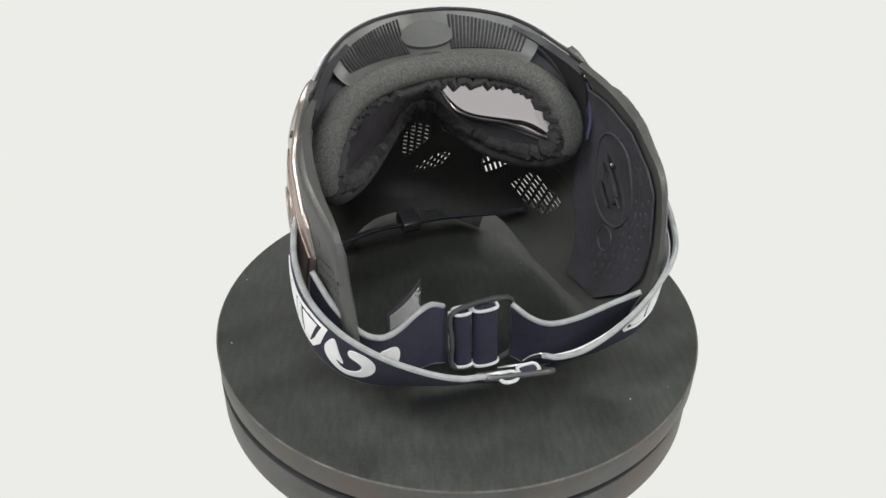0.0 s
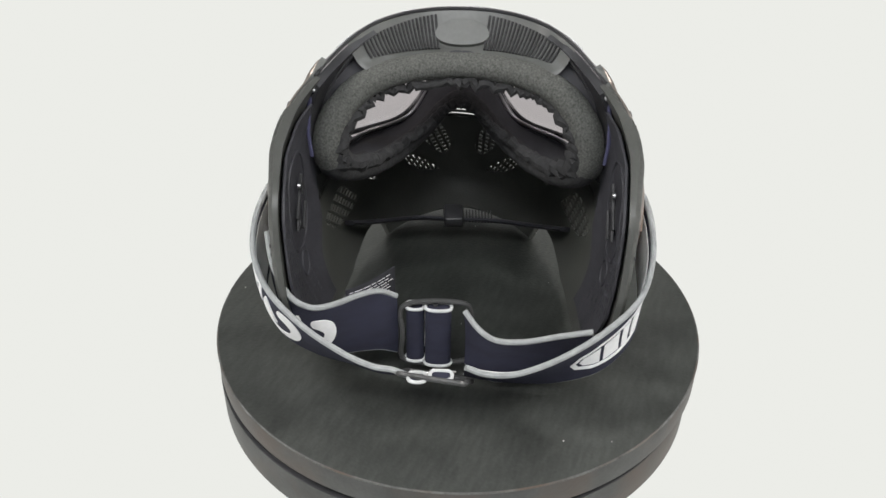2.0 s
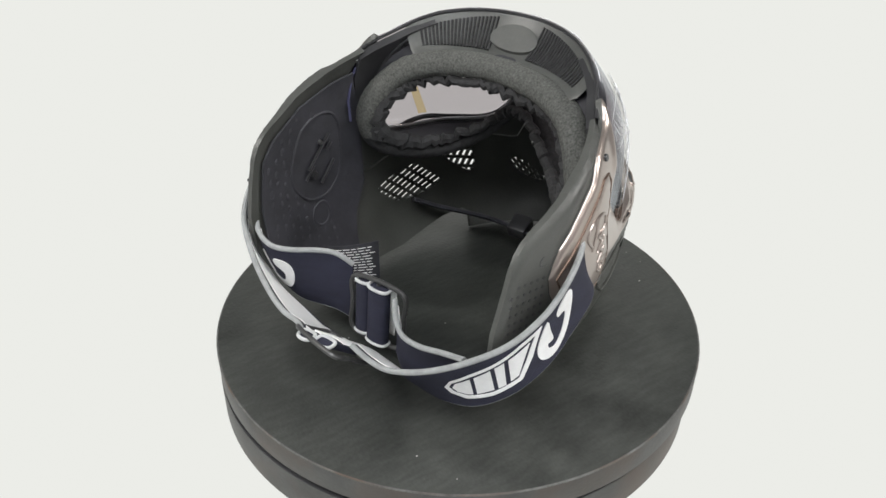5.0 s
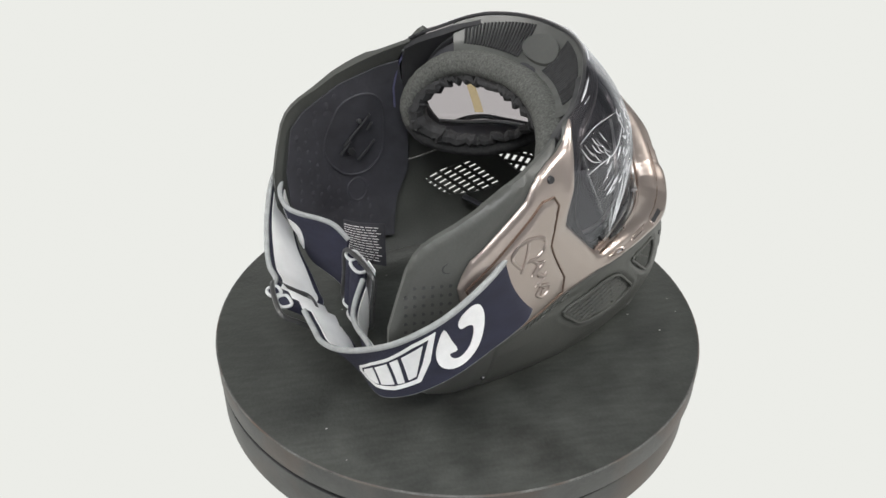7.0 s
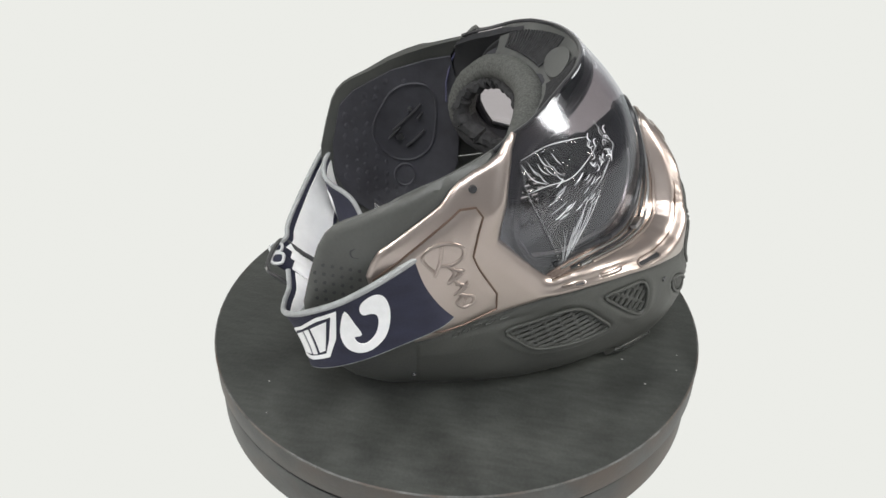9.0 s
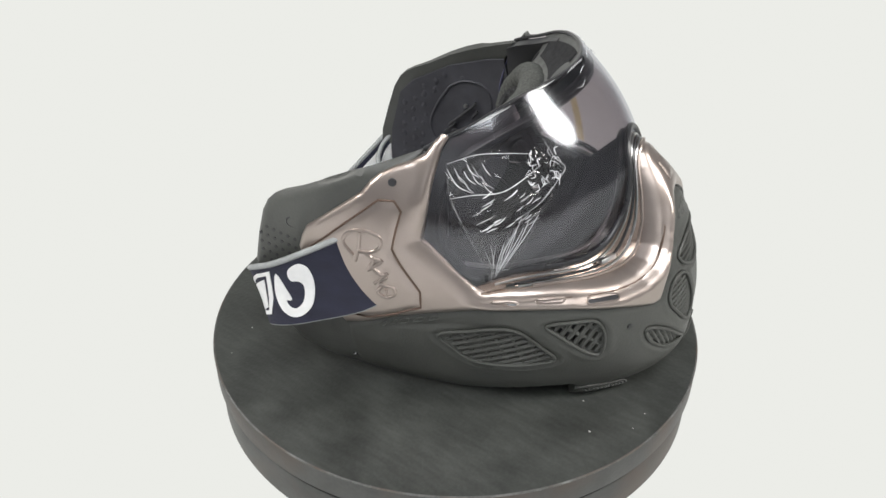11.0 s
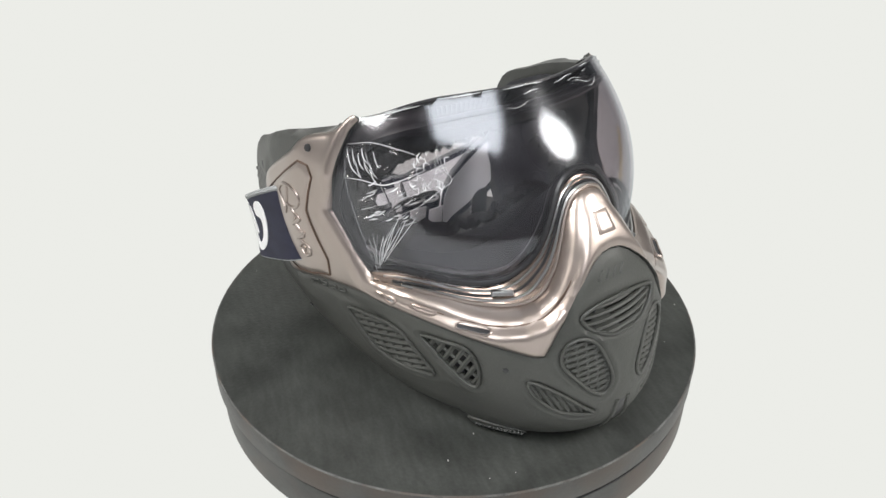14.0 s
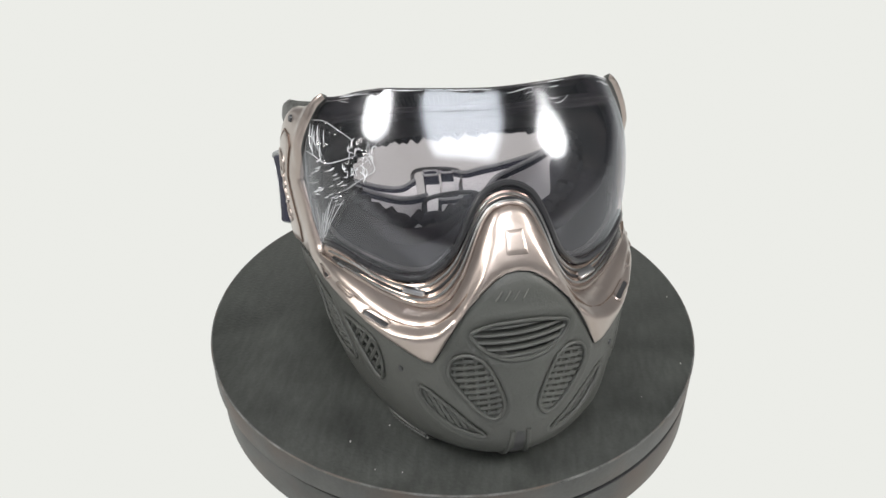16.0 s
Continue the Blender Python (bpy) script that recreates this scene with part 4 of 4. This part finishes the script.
tag_grid = [[tag_at(u, v) for u in np.linspace(0, 1, 9)] for v in np.linspace(0, 1, 7)]
tag = part("care_tag", sheet(bmesh.new(), tag_grid, 0.0006, [[Vector((-0.84, -0.54, 0))] * 9] * 7), INNER, mask, "black care tag with rows of small white print")
random.seed(11)
for r in range(13):
    v = 0.12 + r * 0.066
    u = 0.06
    while u < 0.86:
        w = random.uniform(0.05, 0.16)
        part("print_bar", tube(bmesh.new(), [tag_at(k, v, 1.0) for k in np.linspace(u, min(0.94, u + w), 4)], 0.00022, 4), WHITE, tag)
        u += w + 0.03

# crumpled clear film on the lens
FILM_EDGE = [(77.5, 145), (76, 130), (71.4, 112), (64, 85.5), (59, 94), (53, 115), (46.5, 131), (41.2, 141), (46, 154), (52, 149), (60, 152), (72, 149)]
FORM[0] = LENS_DEPTH


def crumple(phi, z):
    out = np.zeros(len(phi))
    for i in range(len(phi)):
        v = Vector((phi[i] * S * 0.11 + z[i] * 0.05, z[i] * 0.10 - phi[i] * 0.06, 1.7))
        out[i] = 1.5 * (1 - abs(noise.noise(v)) * 2.2) ** 2 + 0.7 * (1 - abs(noise.noise(v * 2.3)) * 2.0)
    return out * 0.85


part("clear_film", patch(mirror(FILM_EDGE), out=0.6, deep=0.12, step=1.1, soft=0.4, wide=2.0, relief=crumple), FILM, mask, "crumpled clear protective film on the lens", 0.5)
random.seed(21)


def crease(pts, r, n=5, off=1.9):
    """A white line that paints the glint along a fold of the film."""
    lift = off + 0.5 * random.random()
    line = [surf(-q.x, q.y, lift) for q in spline([(a, b, 0) for a, b in pts], n)]
    N = len(line)
    part("film_crease", tube(bmesh.new(), line, [0.00008 + r * math.sin(3.14 * (j + 0.5) / N) * random.uniform(0.35, 0.75) for j in range(N)], 5), FILM_GLINT, mask)


crease([(77, 143), (75.7, 130), (71, 112), (64, 86)], 0.00015)
crease([(76, 131), (70, 133), (62, 134), (55, 139), (49, 144)], 0.0004)
crease([(77, 144), (74, 137), (70, 134)], 0.0003)
crease([(46, 154), (44, 146), (41.3, 141), (45, 136), (51, 128), (57, 122)], 0.00035)
crease([(77, 146), (68, 150), (58, 150), (52, 149)], 0.00015)
for k in range(13):
    f = k / 12
    a0, h0 = 64.5 - 3.0 * f, 87 + 6 * f + random.uniform(0, 4)
    a1, h1 = 66 - 13 * f + random.uniform(-1, 1), 108 + 14 * f + random.uniform(-4, 3)
    crease([(a0, h0), ((a0 + a1) / 2 + random.uniform(-0.8, 0.8), (h0 + h1) / 2), (a1, h1)], 0.00016)
for k in range(34):
    a, h = random.uniform(49, 72), random.uniform(114, 134)
    if inside((a, h), shrink(FILM_EDGE, 0.85)):
        L = random.uniform(1.5, 4)
        crease([(a, h), (a - L * 0.5, h + L * 0.45), (a - L, h + L * random.uniform(0.7, 1.3))], random.choice((0.00022, 0.00034, 0.0005)), 4)
for k in range(26):
    a, h = random.uniform(43, 52), random.uniform(135, 150)
    d = random.uniform(0, 6.28)
    crease([(a, h), (a + 1.4 * math.cos(d), h + 2.6 * math.sin(d)), (a + 2.2 * math.cos(d + 0.7), h + 4 * math.sin(d + 0.7))], random.choice((0.0002, 0.0004)), 4)
# white streaks for the glints of scratches and crinkles along the brim
for k in range(26):
    a, span = random.uniform(-68, 62), random.uniform(4, 13)
    dip = random.choice((0.3, 0.6, 1.0, 1.6, 3.5, 6.0)) * random.uniform(0.8, 1.2)
    crease([(-b, brim(abs(b)) - dip * (1 + 0.25 * math.sin(0.3 * b))) for b in np.linspace(a, a + span, 5)], random.choice((0.00015, 0.00022, 0.00035)), 4, -0.3)
for k in range(10):
    a, h = random.uniform(66, 75), random.uniform(139, 147)
    crease([(a, h), (a - 1.2, h - 3.4), (a - 2.4 + random.uniform(-1, 1), h - 5.5)], 0.00028, 4)
part("sticker", patch([(54, 95), (60, 125), (63, 125), (57.5, 95)], out=-2.6, deep=0.2, step=3, soft=0), TAN, mask, "yellowed strip of tape inside the lens")

FORM[0] = DEPTH

# nose plate and embossed script on the frame
part("nose_plate", patch([(-3.2, 116), (-2.6, 124.5), (2.6, 124.5), (3.2, 116)], out=2.9, deep=1.4, step=1.2, soft=0.5, wide=1.2), BRONZE, mask)
SCRIPT = [[(104, 98), (107.5, 105), (105, 111), (100, 113), (95.5, 110.5), (95, 105.5), (98, 101.5), (102.5, 101)], [(101.5, 112), (102, 104), (103.5, 95)], [(100, 101), (97.5, 97), (99, 92)], [(98.5, 98.5), (95, 96.5), (97.5, 92.5), (95.8, 90)], [(94.5, 97.5), (99.5, 90.5)], [(97, 90), (93.5, 87.5), (96, 84), (93.6, 82)], [(93, 90), (97.5, 83)], [(95.5, 82.5), (91.5, 81), (91.2, 77), (94, 74.8), (96.5, 78), (95, 81.8)], [(93.8, 80), (94.2, 76.6)]]
for sgn in (1, -1):
    for ln in SCRIPT:
        part("embossed_script", tube(bmesh.new(), line_on([(p * sgn, h) for p, h in ln], 2.8, 5), 0.0010, 8), BRONZE, mask)


# ---- lamps and the room behind the camera, seen in the lens ----
def softbox(c, aim, w, h, power):
    lamp = tagged(new("studio_lamp"), "round white studio softbox lamp beside the camera", "lamp", "studio lamps")
    lamp.matrix_world = look(c, aim)
    bm = bmesh.new()
    n = 40
    rim = [bm.verts.new((w * math.cos(6.2832 * k / n), h * math.sin(6.2832 * k / n), 0)) for k in range(n)]
    bm.faces.new(rim)
    part("diffuser", bm, glow("lamp_glow", (1.0, 0.97, 0.93), power), lamp)
    bm = bmesh.new()
    a = [bm.verts.new((w * 1.03 * math.cos(6.2832 * k / n), h * 1.03 * math.sin(6.2832 * k / n), 0.002)) for k in range(n)]
    b = [bm.verts.new((0.06 * math.cos(6.2832 * k / n), 0.06 * math.sin(6.2832 * k / n), 0.20)) for k in range(n)]
    for k in range(n):
        bm.faces.new((a[k], a[(k + 1) % n], b[(k + 1) % n], b[k]))
    bm.faces.new(b)
    part("housing", bm, BLACK, lamp)


softbox((-1.12, -0.24, 0.93), (0, -0.05, 0.12), 0.225, 0.285, LAMP_POWER)
softbox((1.12, -0.27, 0.93), (0, -0.05, 0.12), 0.225, 0.285, LAMP_POWER)


# plain room that closes the place
def slab(name, size, c, material, label):
    return tagged(finish(box(bmesh.new(), size, pose(*c)), name, material, smooth=False), label, name.split("_")[0], kind="structure")


WALL = mat("grey_wall_paint", (0.62, 0.63, 0.64), 0.8, spread=0.08, scale=3, bump_scale=60)
DARKWALL = mat("dark_ceiling_paint", (0.42, 0.43, 0.45), 0.9, spread=0.08, scale=3, bump_scale=60)
FLOORM = mat("grey_floor_boards", (0.16, 0.15, 0.14), 0.6, spread=0.2, scale=5, bump_scale=60)
slab("wall_north", (6.2, 0.1, 3.5), (0, 3.05, 0.75), WALL, "plain grey painted wall")
slab("wall_south", (6.2, 0.1, 3.5), (0, -3.45, 0.75), WALL, "plain grey painted wall")
slab("wall_east", (0.1, 6.4, 3.5), (3.05, -0.2, 0.75), WALL, "plain grey painted wall")
slab("wall_west", (0.1, 6.4, 3.5), (-3.05, -0.2, 0.75), WALL, "plain grey painted wall")
slab("ceiling", (6.2, 6.6, 0.1), (0, -0.2, 2.55), DARKWALL, "dark painted ceiling")
slab("floor", (6.2, 6.6, 0.1), (0, -0.2, -0.95), FLOORM, "grey floor")
panel = tagged(new("ceiling_light"), "large rectangular white ceiling light panel", "lamp")
panel.location = (-0.05, -1.6, 2.46)
part("diffuser", box(bmesh.new(), (2.15, 1.5, 0.02), pose(0, 0, 0)), glow("panel_glow", (0.97, 0.985, 1.0), PANEL_POWER), panel)
part("panel_frame", box(bmesh.new(), (2.25, 1.6, 0.03), pose(0, 0, 0.022)), BLACK, panel)
# things on the far side of the room, mirrored in the lens
cab = tagged(new("cabinet"), "plain grey cabinet at the far wall of the room", "cabinet")
cab.location = (-1.6, -3.1, -0.9)
part("body", box(bmesh.new(), (1.2, 0.5, 1.9), pose(0, 0, 0.95), 0.01), mat("pale_cabinet", (0.45, 0.46, 0.48), 0.5), cab)
for k in (-0.3, 0.3):
    part("door", box(bmesh.new(), (0.57, 0.02, 1.8), pose(k, 0.26, 0.95), 0.005), mat("pale_door", (0.42, 0.43, 0.46), 0.5), cab)
table = tagged(new("work_table"), "white work table under the studio backdrop", "table")
table.location = (0, 0, -0.9)
part("tabletop", box(bmesh.new(), (3.1, 1.7, 0.04), pose(0, 0.35, 0.833), 0.004), mat("white_laminate", (0.7, 0.7, 0.7), 0.4), table)
for x in (-1.45, 1.45):
    for y in (-0.4, 1.1):
        part("leg", box(bmesh.new(), (0.05, 0.05, 0.813), pose(x, y, 0.4065)), BLACK, table)


# ---- what moves ----
def turn(t):
    return 96.199 - 11.8313 * t


def motions():
    rows_m, rows_d = [], []
    for k in range(17):
        a = turn(k)
        r = pose(0, 0, 0, 0, 0, a)
        rows_m.append((k, r @ pose(0, 0, 0.0006, 0, 0, 16) @ pose(0, 0.001, 0)))
        rows_d.append((k, pose(-0.0002, 0, 0.0435) @ r @ pose(0.00116, -0.00138, 0)))
    walk(mask, rows_m)
    walk(disk, rows_d)


motions()
